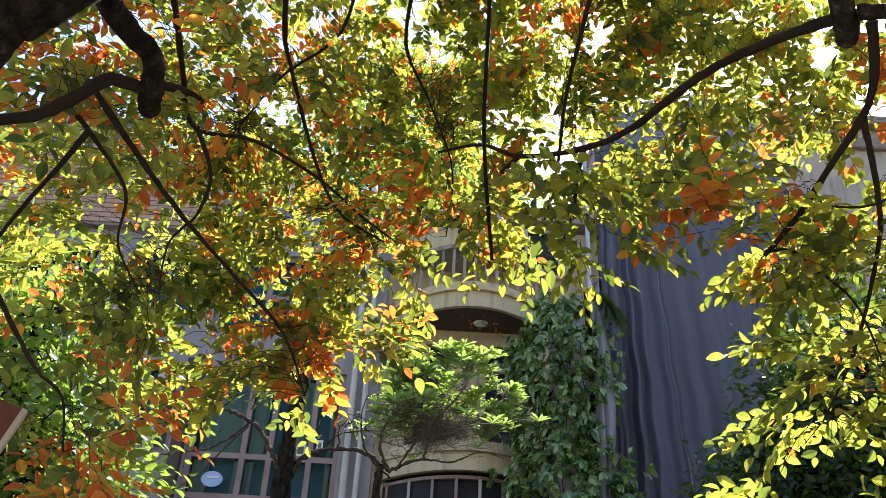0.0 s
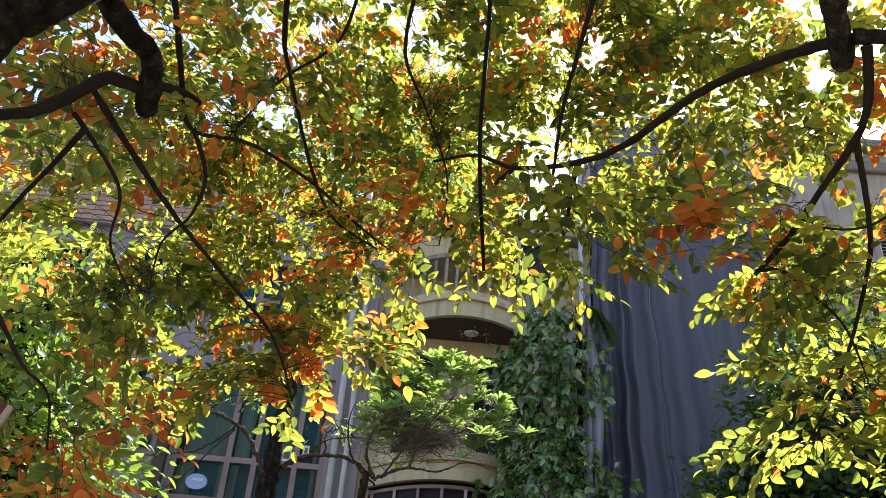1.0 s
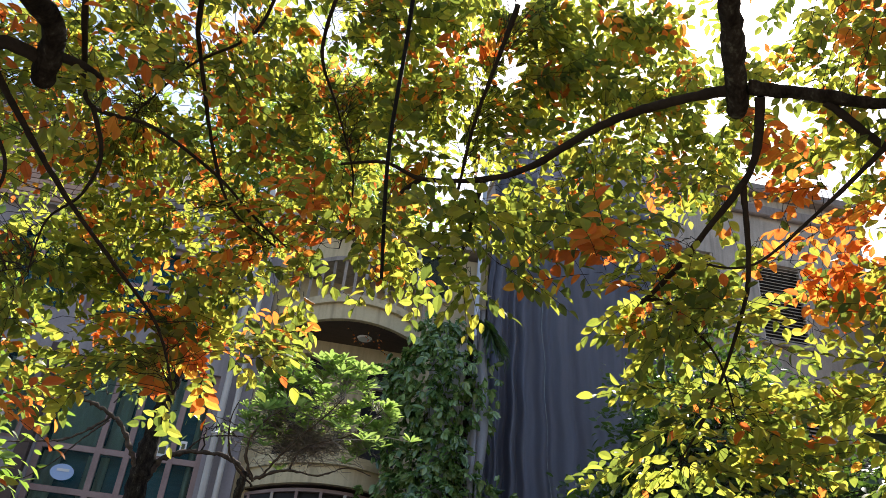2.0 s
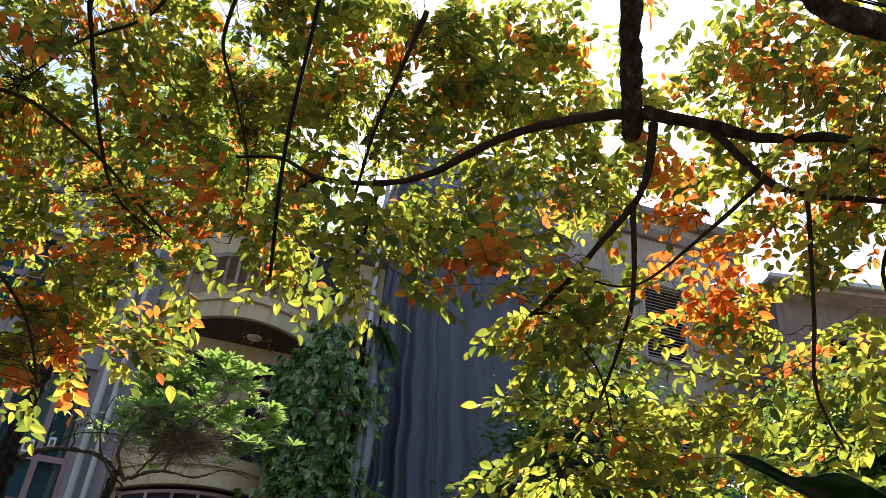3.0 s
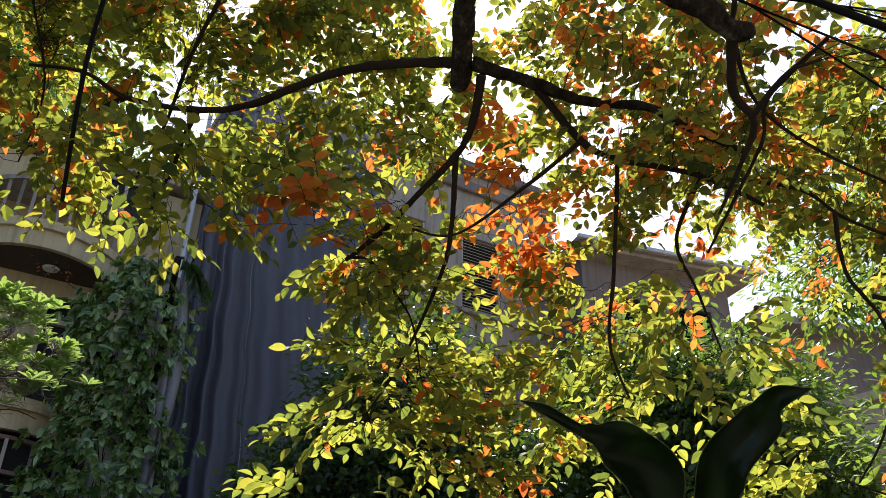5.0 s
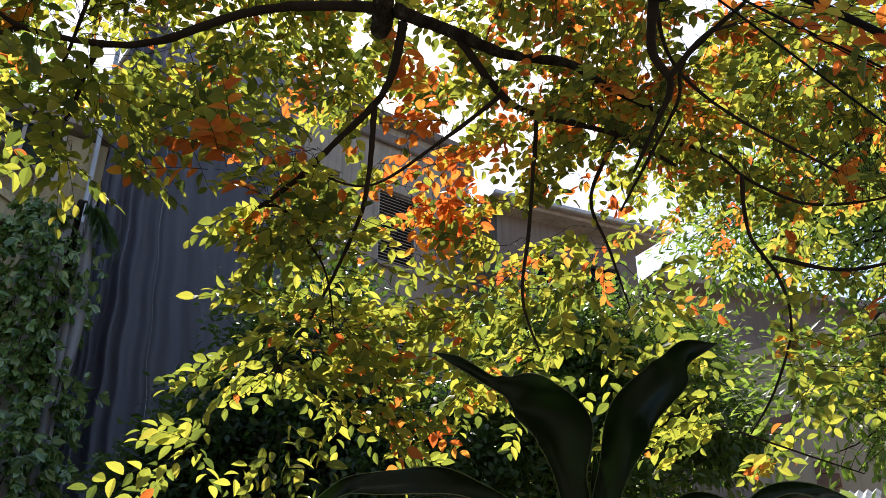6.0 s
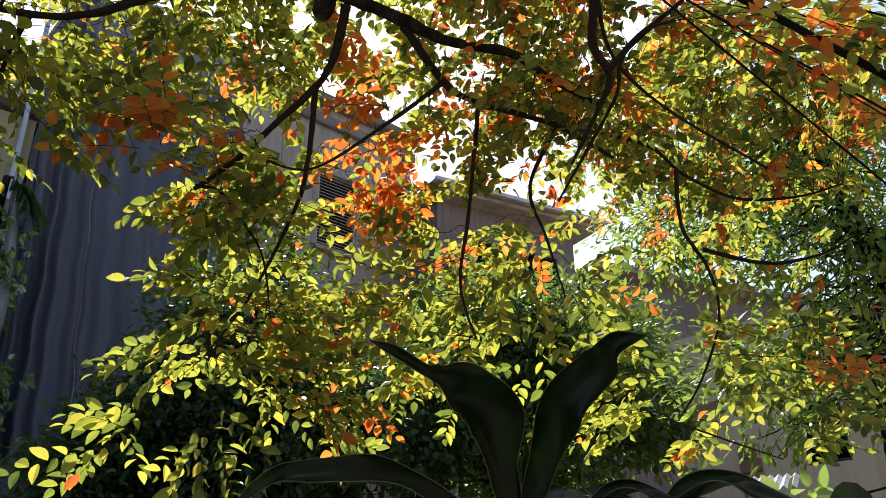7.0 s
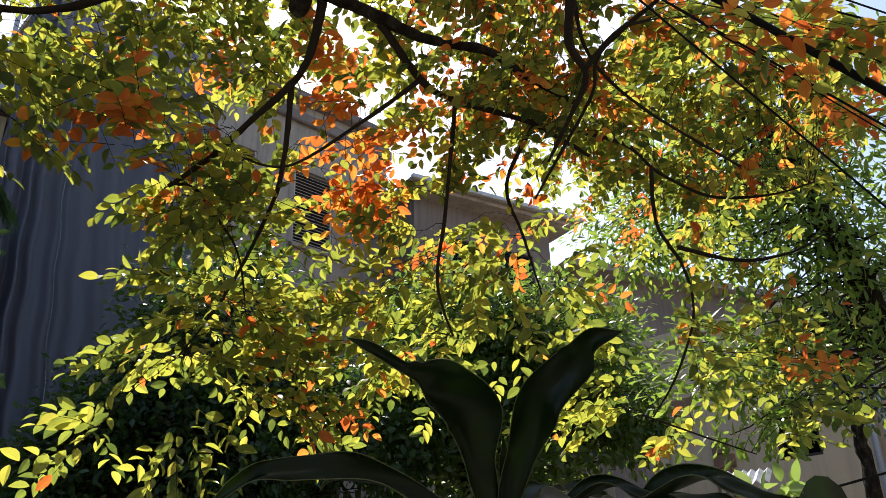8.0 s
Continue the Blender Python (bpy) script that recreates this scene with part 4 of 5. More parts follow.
limb([(2.39, 1.32, 3.02, 0.008), (2.48, 1.38, 2.84, 0.007), (2.59, 1.36, 2.69, 0.006), (2.66, 1.39, 2.53, 0.005), (2.69, 1.51, 2.34, 0.004), (2.68, 1.62, 2.21, 0.003)])
limb([(2.53, 1.34, 2.75, 0.009), (2.70, 1.20, 2.70, 0.007), (2.82, 1.06, 2.72, 0.005), (2.90, 0.97, 2.78, 0.003)])
limb([(2.49, 1.55, 2.18, 0.004), (2.65, 1.41, 2.10, 0.003), (2.77, 1.30, 2.04, 0.002)])
limb([(2.02, 1.51, 3.18, 0.009), (2.05, 1.71, 2.99, 0.007), (2.17, 1.75, 2.83, 0.005), (2.29, 1.78, 2.64, 0.003)])

# clumps of foliage: middle, half width, half height, half depth, leaves, share of orange, leaf length
clump(-1.14, 1.97, 3.18, 0.41, 0.24, 0.30, 578, 0.25, 0.057)
clump(-0.94, 2.08, 3.49, 0.32, 0.19, 0.30, 157, 0.22, 0.052)
clump(-1.49, 2.75, 3.33, 0.50, 0.23, 0.30, 578, 0.14, 0.054)
clump(-0.81, 2.77, 4.01, 0.69, 0.40, 0.42, 1794, 0.14, 0.049)
clump(-0.77, 2.33, 3.60, 0.58, 0.34, 0.35, 659, 0.11, 0.048)
clump(-0.76, 3.03, 3.52, 0.73, 0.36, 0.44, 1963, 0.15, 0.046)
clump(-0.24, 3.08, 3.93, 0.49, 0.55, 0.30, 1533, 0.12, 0.048)
clump(-0.11, 2.80, 4.11, 0.53, 0.37, 0.32, 549, 0.08, 0.053)
clump(0.37, 2.65, 4.10, 0.57, 0.34, 0.34, 970, 0.07, 0.050)
clump(0.91, 2.55, 4.07, 0.57, 0.31, 0.34, 724, 0.07, 0.052)
clump(1.51, 2.65, 4.14, 0.56, 0.42, 0.34, 764, 0.11, 0.056)
clump(0.20, 2.68, 3.46, 0.35, 0.23, 0.30, 353, 0.19, 0.053)
clump(0.49, 2.65, 3.70, 0.39, 0.17, 0.30, 170, 0.08, 0.052)
clump(0.87, 2.55, 3.44, 0.35, 0.23, 0.30, 146, 0.14, 0.059)
clump(1.34, 2.43, 3.33, 0.37, 0.32, 0.30, 327, 0.14, 0.059)
clump(0.50, 2.46, 3.00, 0.26, 0.10, 0.30, 252, 0.02, 0.060)
clump(0.22, 2.61, 3.19, 0.24, 0.15, 0.30, 247, 0.11, 0.057)
clump(0.78, 2.38, 3.01, 0.17, 0.10, 0.30, 101, 0.07, 0.060)
clump(0.95, 2.31, 3.01, 0.11, 0.10, 0.30, 52, 0.95, 0.063)
clump(0.20, 2.56, 3.00, 0.17, 0.05, 0.30, 50, 0.06, 0.057)
clump(-0.16, 2.77, 3.14, 0.22, 0.09, 0.30, 152, 0.90, 0.055)
clump(-0.56, 3.29, 3.36, 0.53, 0.24, 0.32, 491, 0.17, 0.055)
clump(-0.51, 3.10, 2.83, 0.31, 0.14, 0.30, 253, 0.65, 0.055)
clump(-0.80, 3.23, 2.91, 0.56, 0.25, 0.33, 693, 0.07, 0.056)
clump(-1.00, 3.15, 2.68, 0.32, 0.17, 0.30, 226, 0.22, 0.059)
clump(-0.25, 2.77, 2.65, 0.08, 0.08, 0.30, 50, 0.02, 0.062)
clump(-0.64, 3.25, 2.66, 0.39, 0.07, 0.30, 119, 0.06, 0.059)
clump(-1.44, 3.16, 3.08, 0.59, 0.29, 0.35, 818, 0.08, 0.057)
clump(-1.26, 2.75, 2.56, 0.40, 0.20, 0.30, 223, 0.04, 0.059)
clump(-1.03, 2.43, 2.12, 0.24, 0.14, 0.30, 186, 0.75, 0.058)
clump(-1.22, 2.64, 2.24, 0.21, 0.25, 0.30, 130, 0.03, 0.057)
clump(1.11, 2.46, 2.85, 0.06, 0.09, 0.30, 30, 0.03, 0.058)
clump(1.34, 2.46, 2.87, 0.24, 0.17, 0.30, 90, 0.07, 0.060)
clump(-0.30, 3.04, 3.03, 0.36, 0.14, 0.30, 212, 0.11, 0.055)
clump(1.40, 2.62, 2.42, 0.34, 0.14, 0.30, 271, 0.03, 0.062)
clump(1.24, 2.77, 2.12, 0.23, 0.11, 0.30, 121, 0.03, 0.062)
clump(1.54, 2.58, 2.62, 0.39, 0.16, 0.30, 276, 0.06, 0.060)
clump(1.77, 2.39, 2.41, 0.34, 0.19, 0.30, 309, 0.19, 0.058)
clump(1.67, 2.51, 2.23, 0.23, 0.11, 0.30, 124, 0.03, 0.058)
clump(1.41, 2.53, 2.89, 0.35, 0.16, 0.30, 208, 0.07, 0.059)
clump(1.88, 2.27, 2.79, 0.39, 0.24, 0.30, 458, 0.07, 0.055)
clump(1.72, 2.15, 3.17, 0.26, 0.20, 0.30, 297, 0.85, 0.057)
clump(1.58, 2.54, 3.16, 0.25, 0.16, 0.30, 117, 0.12, 0.062)
clump(1.43, 2.54, 3.08, 0.25, 0.20, 0.30, 136, 0.08, 0.059)
clump(0.50, 2.70, 3.87, 0.23, 0.15, 0.30, 116, 0.07, 0.051)
clump(2.09, 1.94, 3.00, 0.26, 0.15, 0.30, 197, 0.19, 0.052)
clump(1.65, 2.17, 3.57, 0.35, 0.25, 0.30, 256, 0.08, 0.057)
clump(2.02, 1.60, 3.28, 0.40, 0.36, 0.30, 757, 0.17, 0.050)
clump(2.11, 1.20, 3.32, 0.31, 0.18, 0.30, 318, 0.19, 0.047)
clump(3.17, 1.40, 3.74, 0.73, 0.48, 0.44, 3456, 0.17, 0.052)
clump(2.17, 0.66, 3.01, 0.27, 0.20, 0.30, 246, 0.33, 0.056)
clump(3.08, 1.25, 3.17, 0.56, 0.25, 0.33, 223, 0.22, 0.054)
clump(2.25, 1.85, 2.62, 0.36, 0.15, 0.30, 219, 0.02, 0.058)
clump(2.61, 1.86, 2.34, 0.25, 0.20, 0.30, 204, 0.03, 0.059)
clump(2.38, 2.23, 2.51, 0.30, 0.21, 0.30, 188, 0.02, 0.061)
clump(2.87, 1.28, 2.56, 0.29, 0.34, 0.30, 329, 0.08, 0.048)
clump(2.82, 1.56, 2.27, 0.18, 0.16, 0.30, 58, 0.11, 0.052)
clump(2.89, 1.16, 2.29, 0.28, 0.20, 0.30, 151, 0.08, 0.054)
clump(1.06, 2.74, 3.77, 0.50, 0.18, 0.30, 124, 0.17, 0.058)
clump(0.28, 2.75, 4.20, 0.53, 0.32, 0.32, 610, 0.06, 0.051)
clump(0.86, 2.55, 4.28, 0.53, 0.32, 0.32, 658, 0.07, 0.053)
clump(1.42, 2.50, 4.38, 0.39, 0.34, 0.30, 366, 0.08, 0.058)
clump(1.88, 2.08, 4.31, 0.41, 0.30, 0.30, 335, 0.14, 0.059)
clump(2.17, 1.77, 4.03, 0.49, 0.34, 0.30, 918, 0.19, 0.056)
clump(2.17, 1.67, 3.46, 0.30, 0.30, 0.30, 532, 0.17, 0.052)
clump(1.91, 2.03, 3.73, 0.32, 0.22, 0.30, 177, 0.14, 0.059)
clump(1.07, 2.37, 3.47, 0.34, 0.18, 0.30, 58, 0.11, 0.057)
clump(3.19, 1.91, 3.71, 0.41, 0.32, 0.30, 590, 0.11, 0.050)
clump(3.73, 1.79, 3.33, 0.62, 0.28, 0.37, 345, 0.06, 0.052)
clump(-0.78, 2.32, 4.18, 0.76, 0.20, 0.45, 941, 0.11, 0.051)
clump(0.30, 2.23, 4.22, 0.61, 0.20, 0.37, 392, 0.08, 0.049)
clump(-1.21, 1.87, 3.55, 0.42, 0.17, 0.30, 471, 0.22, 0.049)
clump(0.69, 2.17, 4.38, 0.66, 0.20, 0.39, 245, 0.08, 0.051)
clump(1.70, 1.65, 4.31, 0.66, 0.20, 0.39, 351, 0.17, 0.054)
clump(0.57, 2.72, 3.46, 0.21, 0.21, 0.30, 119, 0.08, 0.053)
clump(1.86, 1.47, 3.78, 0.34, 0.22, 0.30, 194, 0.17, 0.055)
clump(2.10, 1.27, 3.54, 0.30, 0.26, 0.30, 217, 0.19, 0.054)


def finish_crown():
    at, way, up, size, which = (np.array(c, dtype=float) for c in zip(*LEAVES))
    at = at - np.array(autumn_at)
    mats = [LEAF_GREEN, LEAF_ORANGE]
    # the leaves of the low bough that hangs closest are pieces of their own
    near = np.argsort(np.linalg.norm(at + np.array(autumn_at) - np.array([0.5, 2.4, 2.9]), axis=1))[:300]
    rest = np.setdiff1d(np.arange(len(at)), near)
    shapes = []
    for k in range(2):
        one = leaves_mesh("leaf", OVAL_LEAF, np.zeros((1, 3)), np.array([[1.0, 0, 0]]), np.array([[0, 0, 1.0]]), np.ones(1), np.zeros(1), [mats[k]], False)
        shapes.append(one)
    for i in near:
        a = Vector(way[i]).normalized()
        s = Vector(up[i]).cross(a).normalized()
        ob = part("leaf", shapes[int(which[i])], None, autumn)
        ob.matrix_local = Matrix.Translation(at[i]) @ Matrix((a, s, a.cross(s))).transposed().to_4x4() @ Matrix.Scale(size[i], 4)
    me = leaves_mesh("foliage", OVAL_LEAF, at[rest], way[rest], up[rest], size[rest], which[rest].astype(int), mats, False)
    part("foliage", me, None, autumn, "green leaves turning orange", "stuff")
    twigs = tubes_mesh("twigs", [(np.array(p) - np.array(autumn_at), a, b) for p, a, b in TWIGS])
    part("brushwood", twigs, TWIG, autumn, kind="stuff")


# unseen crown over and behind the path, and higher up, added as shade
for x in (-2.2, -0.8, 0.7, 2.1):
    for y in (-2.2, -0.8, 0.6, 1.6):
        if y < 1.0 or -1.5 < x < 1.5:
            clump(x + 0.2 * math.sin(7 * y), y, 5.6 + 0.3 * math.sin(3 * x + y), 0.85, 0.4, 0.85, 500, 0.2, 0.10)
for x in (-2.6, -1.3, 0.0, 1.3, 2.6, 3.9):
    for y in (2.0, 3.2, 4.4):
        clump(x, y + 0.2 * math.sin(5 * x), 2.5 + 1.08 * math.hypot(x, y), 0.8, 0.35, 0.7, 230 if x < -0.5 else 30, 0.15, 0.075)
finish_crown()


# ---- other plants ----
def bush(name, label, category, base, blobs, shape, leaf, material, tilt=0.5, trunk=None, rosette=0, seed=1, bark=TWIG, boughs=(), bare=(), spread=0.30, fine=1.0):
    """A tree or shrub: a forked stem, crooked twigs into each clump, and leaves round the twigs' ends.
    blobs: middle x, y, z, radius across, radius up, leaves."""
    r = np.random.default_rng(seed)
    t = thing(name, label, category, base)
    b0 = np.array(base)
    stem = trunk or [(base[0], base[1], -0.05, 0.09), (blobs[0][0], blobs[0][1], blobs[0][2] * 0.5, 0.07), (blobs[0][0], blobs[0][1], blobs[0][2], 0.03)]
    line = []
    for k, pts in enumerate((stem, *boughs)):
        bm = bmesh.new()
        line += [np.array(q) for q in tube(bm, pts, 10 if k == 0 else 7, 0.45 if k else 0.15, seed + k)]
        bmesh.ops.translate(bm, verts=bm.verts, vec=-Vector(base))
        part("branch" if k else "trunk", bm, BROWNBARK if k else BARK, t)
    line = np.array(line)
    runs, at, way, up, size = [], [], [], [], []

    def crooked(root, end, w, r0, r1):
        bend = (root + end) / 2 + r.normal(size=3) * 0.14 * w + np.array([0, 0, 0.08 * w])
        k = np.linspace(0, 1, 11)[:, None]
        p = (1 - k) ** 2 * root + 2 * k * (1 - k) * bend + k * k * end
        p[1:-1] += r.normal(size=(9, 3)) * 0.035 * min(w, 1.0)
        runs.append((p, r0 * fine, r1 * fine))
        return p

    for j, (x, y, z, w, h, n) in enumerate(blobs):
        c = np.array([x, y, z])
        groups = max(4, int(n) // (40 if not rosette else rosette * 6))
        per = int(n) // groups
        for _ in range(bare[j] if bare else 0):
            a, b = (c + unit(r, 1)[0] * np.array([w, w * 0.6, h]) * r.random() for _ in range(2))
            crooked(line[np.argmin(np.linalg.norm(line - a, axis=1))] * 0.5 + a * 0.5, b, w * 0.7, 0.007, 0.002)
        for _ in range(groups):
            q = unit(r, 1)[0] * r.random() ** 0.33
            end = c + q * np.array([w, w, h])
            root = line[np.argmin(np.linalg.norm(line - end, axis=1) + 0.4 * r.random(len(line)))]
            crooked(root, end, w, 0.011, 0.004)
            if rosette:
                for _ in range(max(1, per // rosette)):
                    p = end + r.normal(size=3) * np.array([w, w, h]) * 0.26
                    runs.append((np.array([end - q * 0.05, (end + p) / 2 + r.normal(size=3) * 0.02, p]), 0.005, 0.003))
                    for i in range(rosette):
                        a = math.tau * i / rosette + r.random()
                        at.append(p)
                        way.append(np.array([math.cos(a), math.sin(a), r.uniform(0.2, 0.9)]))
                        up.append(np.array([-math.cos(a), -math.sin(a), 1.2]) + r.normal(size=3) * 0.2)
                        size.append(leaf * r.uniform(0.7, 1.15))
            else:
                p = end + r.normal(size=(per, 3)) * np.array([w, w, h]) * spread
                o = (p - c) / np.array([w, w, h])
                at.extend(p)
                way.extend(o + unit(r, per) * 0.9 + np.array([0, 0, -0.25]))
                up.extend(np.array([0, 0, tilt]) + o * 0.5 + unit(r, per) * 0.55)
                size.extend(leaf * r.uniform(0.6, 1.2, per))
    at = np.array(at) - b0
    me = leaves_mesh("foliage", shape, at, np.array(way), np.array(up), np.array(size), np.zeros(len(at), int), [material])
    part("crown", me, None, t, kind="stuff")
    part("brushwood", tubes_mesh("twigs", [(p - b0, a, b) for p, a, b in runs], 3), bark, t, kind="stuff")
    return t


SLIM_LEAF = blade(NARROW, 0.16, 0.25, 0.1)
SMALL_LEAF = blade(PLAIN, 0.25, 0.25, 0.12)

# bare tree and shrub before the bowed balconies
bush("bare_tree", "small tree with a dark trunk and nearly bare crooked branches", "tree", (-1.53, 8.7, 0),
     [(-1.9, 8.7, 4.4, 0.4, 0.25, 60), (-0.9, 8.75, 4.2, 0.4, 0.2, 40)], SLIM_LEAF, 0.09, LEAF_SHRUB, seed=13, bare=(8, 8),
     trunk=[(-1.53, 8.72, -0.1, 0.14), (-1.52, 8.7, 1.8, 0.12), (-1.55, 8.68, 3.3, 0.11), (-1.50, 8.6, 4.2, 0.085), (-1.4, 8.6, 4.9, 0.05)],
     boughs=[[(-1.51, 8.69, 3.34, 0.033), (-1.70, 8.57, 3.71, 0.028), (-1.87, 8.47, 3.94, 0.022), (-2.14, 8.37, 4.06, 0.017), (-2.34, 8.32, 4.07, 0.012)],
             [(-1.96, 8.45, 3.96, 0.015), (-2.27, 8.44, 3.70, 0.011), (-2.59, 8.37, 3.60, 0.008), (-2.85, 8.30, 3.54, 0.005)],
             [(-1.93, 8.36, 3.91, 0.011), (-2.13, 8.37, 3.69, 0.008), (-2.37, 8.38, 3.39, 0.006), (-2.66, 8.34, 3.15, 0.004)],
             [(-1.50, 8.68, 3.40, 0.030), (-1.40, 8.64, 3.65, 0.027), (-1.17, 8.64, 3.77, 0.024), (-0.75, 8.68, 3.79, 0.021), (-0.44, 8.75, 3.61, 0.018)],
             [(-1.19, 8.74, 3.78, 0.012), (-1.02, 8.71, 3.97, 0.009), (-0.66, 8.73, 4.04, 0.007), (-0.28, 8.76, 3.99, 0.004)]])
bush("rosette_shrub", "tall shrub with bright leaf rosettes over tangled bare twigs", "shrub", (-0.38, 6.28, 0),
     [(-0.17, 6.32, 3.91, 0.21, 0.13, 420), (0.27, 6.29, 3.97, 0.24, 0.13, 480), (-0.32, 6.40, 3.68, 0.19, 0.17, 420), (0.10, 6.40, 3.70, 0.33, 0.17, 700), (0.53, 6.35, 3.76, 0.17, 0.21, 260), (0.43, 6.44, 3.52, 0.19, 0.12, 300), (-0.12, 6.46, 3.50, 0.33, 0.14, 360), (0.02, 6.50, 3.40, 0.66, 0.26, 120)],
     SLIM_LEAF, 0.10, LEAF_SHRUB, rosette=9, seed=3, bare=(20, 20, 30, 40, 20, 20, 80, 420), bark=DRYTWIG, fine=0.42,
     trunk=[(-0.38, 6.28, -0.1, 0.05), (-0.35, 6.28, 1.7, 0.042), (-0.40, 6.25, 2.7, 0.034), (-0.39, 6.25, 3.06, 0.026)],
     boughs=[[(-0.30, 6.17, 3.01, 0.0124), (-0.10, 6.15, 3.10, 0.0103), (0.16, 6.15, 3.10, 0.0076), (0.37, 6.13, 3.18, 0.0055), (0.55, 6.12, 3.14, 0.0034)],
             [(-0.31, 6.24, 3.01, 0.0124), (-0.40, 6.19, 3.20, 0.0097), (-0.34, 6.13, 3.41, 0.0069), (-0.13, 6.09, 3.59, 0.0041)],
             [(-0.27, 6.24, 3.03, 0.0103), (-0.09, 6.18, 3.30, 0.0076), (0.10, 6.11, 3.50, 0.0055), (0.26, 6.04, 3.69, 0.0034)],
             [(-0.06, 6.22, 3.12, 0.0083), (0.02, 6.18, 3.30, 0.0062), (0.37, 6.12, 3.44, 0.0048), (0.57, 6.04, 3.65, 0.0028)],
             [(-0.31, 6.25, 2.98, 0.0090), (-0.50, 6.20, 3.15, 0.0069), (-0.56, 6.12, 3.39, 0.0055), (-0.52, 6.07, 3.56, 0.0034)]])
bush("side_tree", "young tree with pale sunlit leaves beside the house", "tree", (-4.2, 5.6, 0),
     [(-2.9, 5.3, 3.6, 0.7, 0.6, 2600), (-2.5, 5.2, 2.9, 0.6, 0.5, 2000), (-3.3, 5.4, 2.6, 0.7, 0.7, 2000), (-2.2, 5.3, 2.5, 0.4, 0.4, 900)],
     SMALL_LEAF, 0.10, LEAF_LIGHT, seed=4)
bush("dark_tree", "dense dark green tree beside the hanging sheet", "tree", (4.0, 8.2, 0),
     [(4.3, 7.9, 4.4, 0.95, 1.1, 7000), (3.5, 8.2, 3.4, 0.75, 0.7, 4500), (3.0, 8.4, 2.9, 0.6, 0.6, 3500), (4.6, 7.5, 3.2, 1.0, 0.9, 6000), (5.4, 6.8, 3.4, 0.9, 0.8, 4500)],
     SMALL_LEAF, 0.105, LEAF_DARK, seed=5, spread=0.15)
bush("glossy_tree", "tree with small glossy leaves that catch the sun", "tree", (7.2, 5.6, 0),
     [(6.6, 6.3, 4.6, 0.95, 0.7, 5500), (7.1, 5.4, 4.2, 0.9, 0.8, 5500), (7.5, 5.0, 3.6, 0.6, 0.6, 3500), (6.2, 6.4, 3.6, 0.8, 0.7, 4500), (6.6, 5.8, 3.0, 0.8, 0.5, 3500)],
     SMALL_LEAF, 0.10, LEAF_MID, seed=6, spread=0.18)
bush("feathery_tree", "tall tree with fine light green leaves", "tree", (6.2, 1.6, 0),
     [(5.1, 2.0, 4.7, 0.8, 0.6, 1800), (5.4, 1.9, 4.0, 0.65, 0.6, 2000), (5.4, 1.7, 3.3, 0.7, 0.5, 1300), (5.3, 1.4, 4.3, 0.7, 0.6, 800), (4.6, 2.1, 2.8, 0.5, 0.25, 1000), (4.3, 1.95, 2.45, 0.25, 0.16, 200),
      (5.73, 3.35, 4.59, 0.45, 0.45, 1500), (5.92, 2.77, 4.80, 0.62, 0.45, 1300), (6.26, 2.24, 4.55, 0.67, 0.50, 1300), (6.07, 3.06, 4.21, 0.34, 0.28, 400)],
     SLIM_LEAF, 0.085, LEAF_LIGHT, seed=7, trunk=[(6.2, 1.6, -0.1, 0.1), (6.1, 1.6, 2.5, 0.09), (5.6, 1.8, 4.0, 0.06), (5.2, 2.0, 5.2, 0.03)])
bush("bluish_tree", "bluish green tree with a dark slender trunk before the beige wall", "tree", (8.75, 2.95, 0),
     [(9.0, 3.0, 3.9, 0.6, 0.5, 2600), (8.7, 2.6, 4.4, 0.6, 0.5, 2000)],
     SMALL_LEAF, 0.06, LEAF_BLUE, seed=8, trunk=[(8.75, 2.95, -0.1, 0.085), (8.72, 2.95, 1.8, 0.08), (8.64, 2.93, 3.2, 0.065), (8.7, 2.9, 4.2, 0.04)])


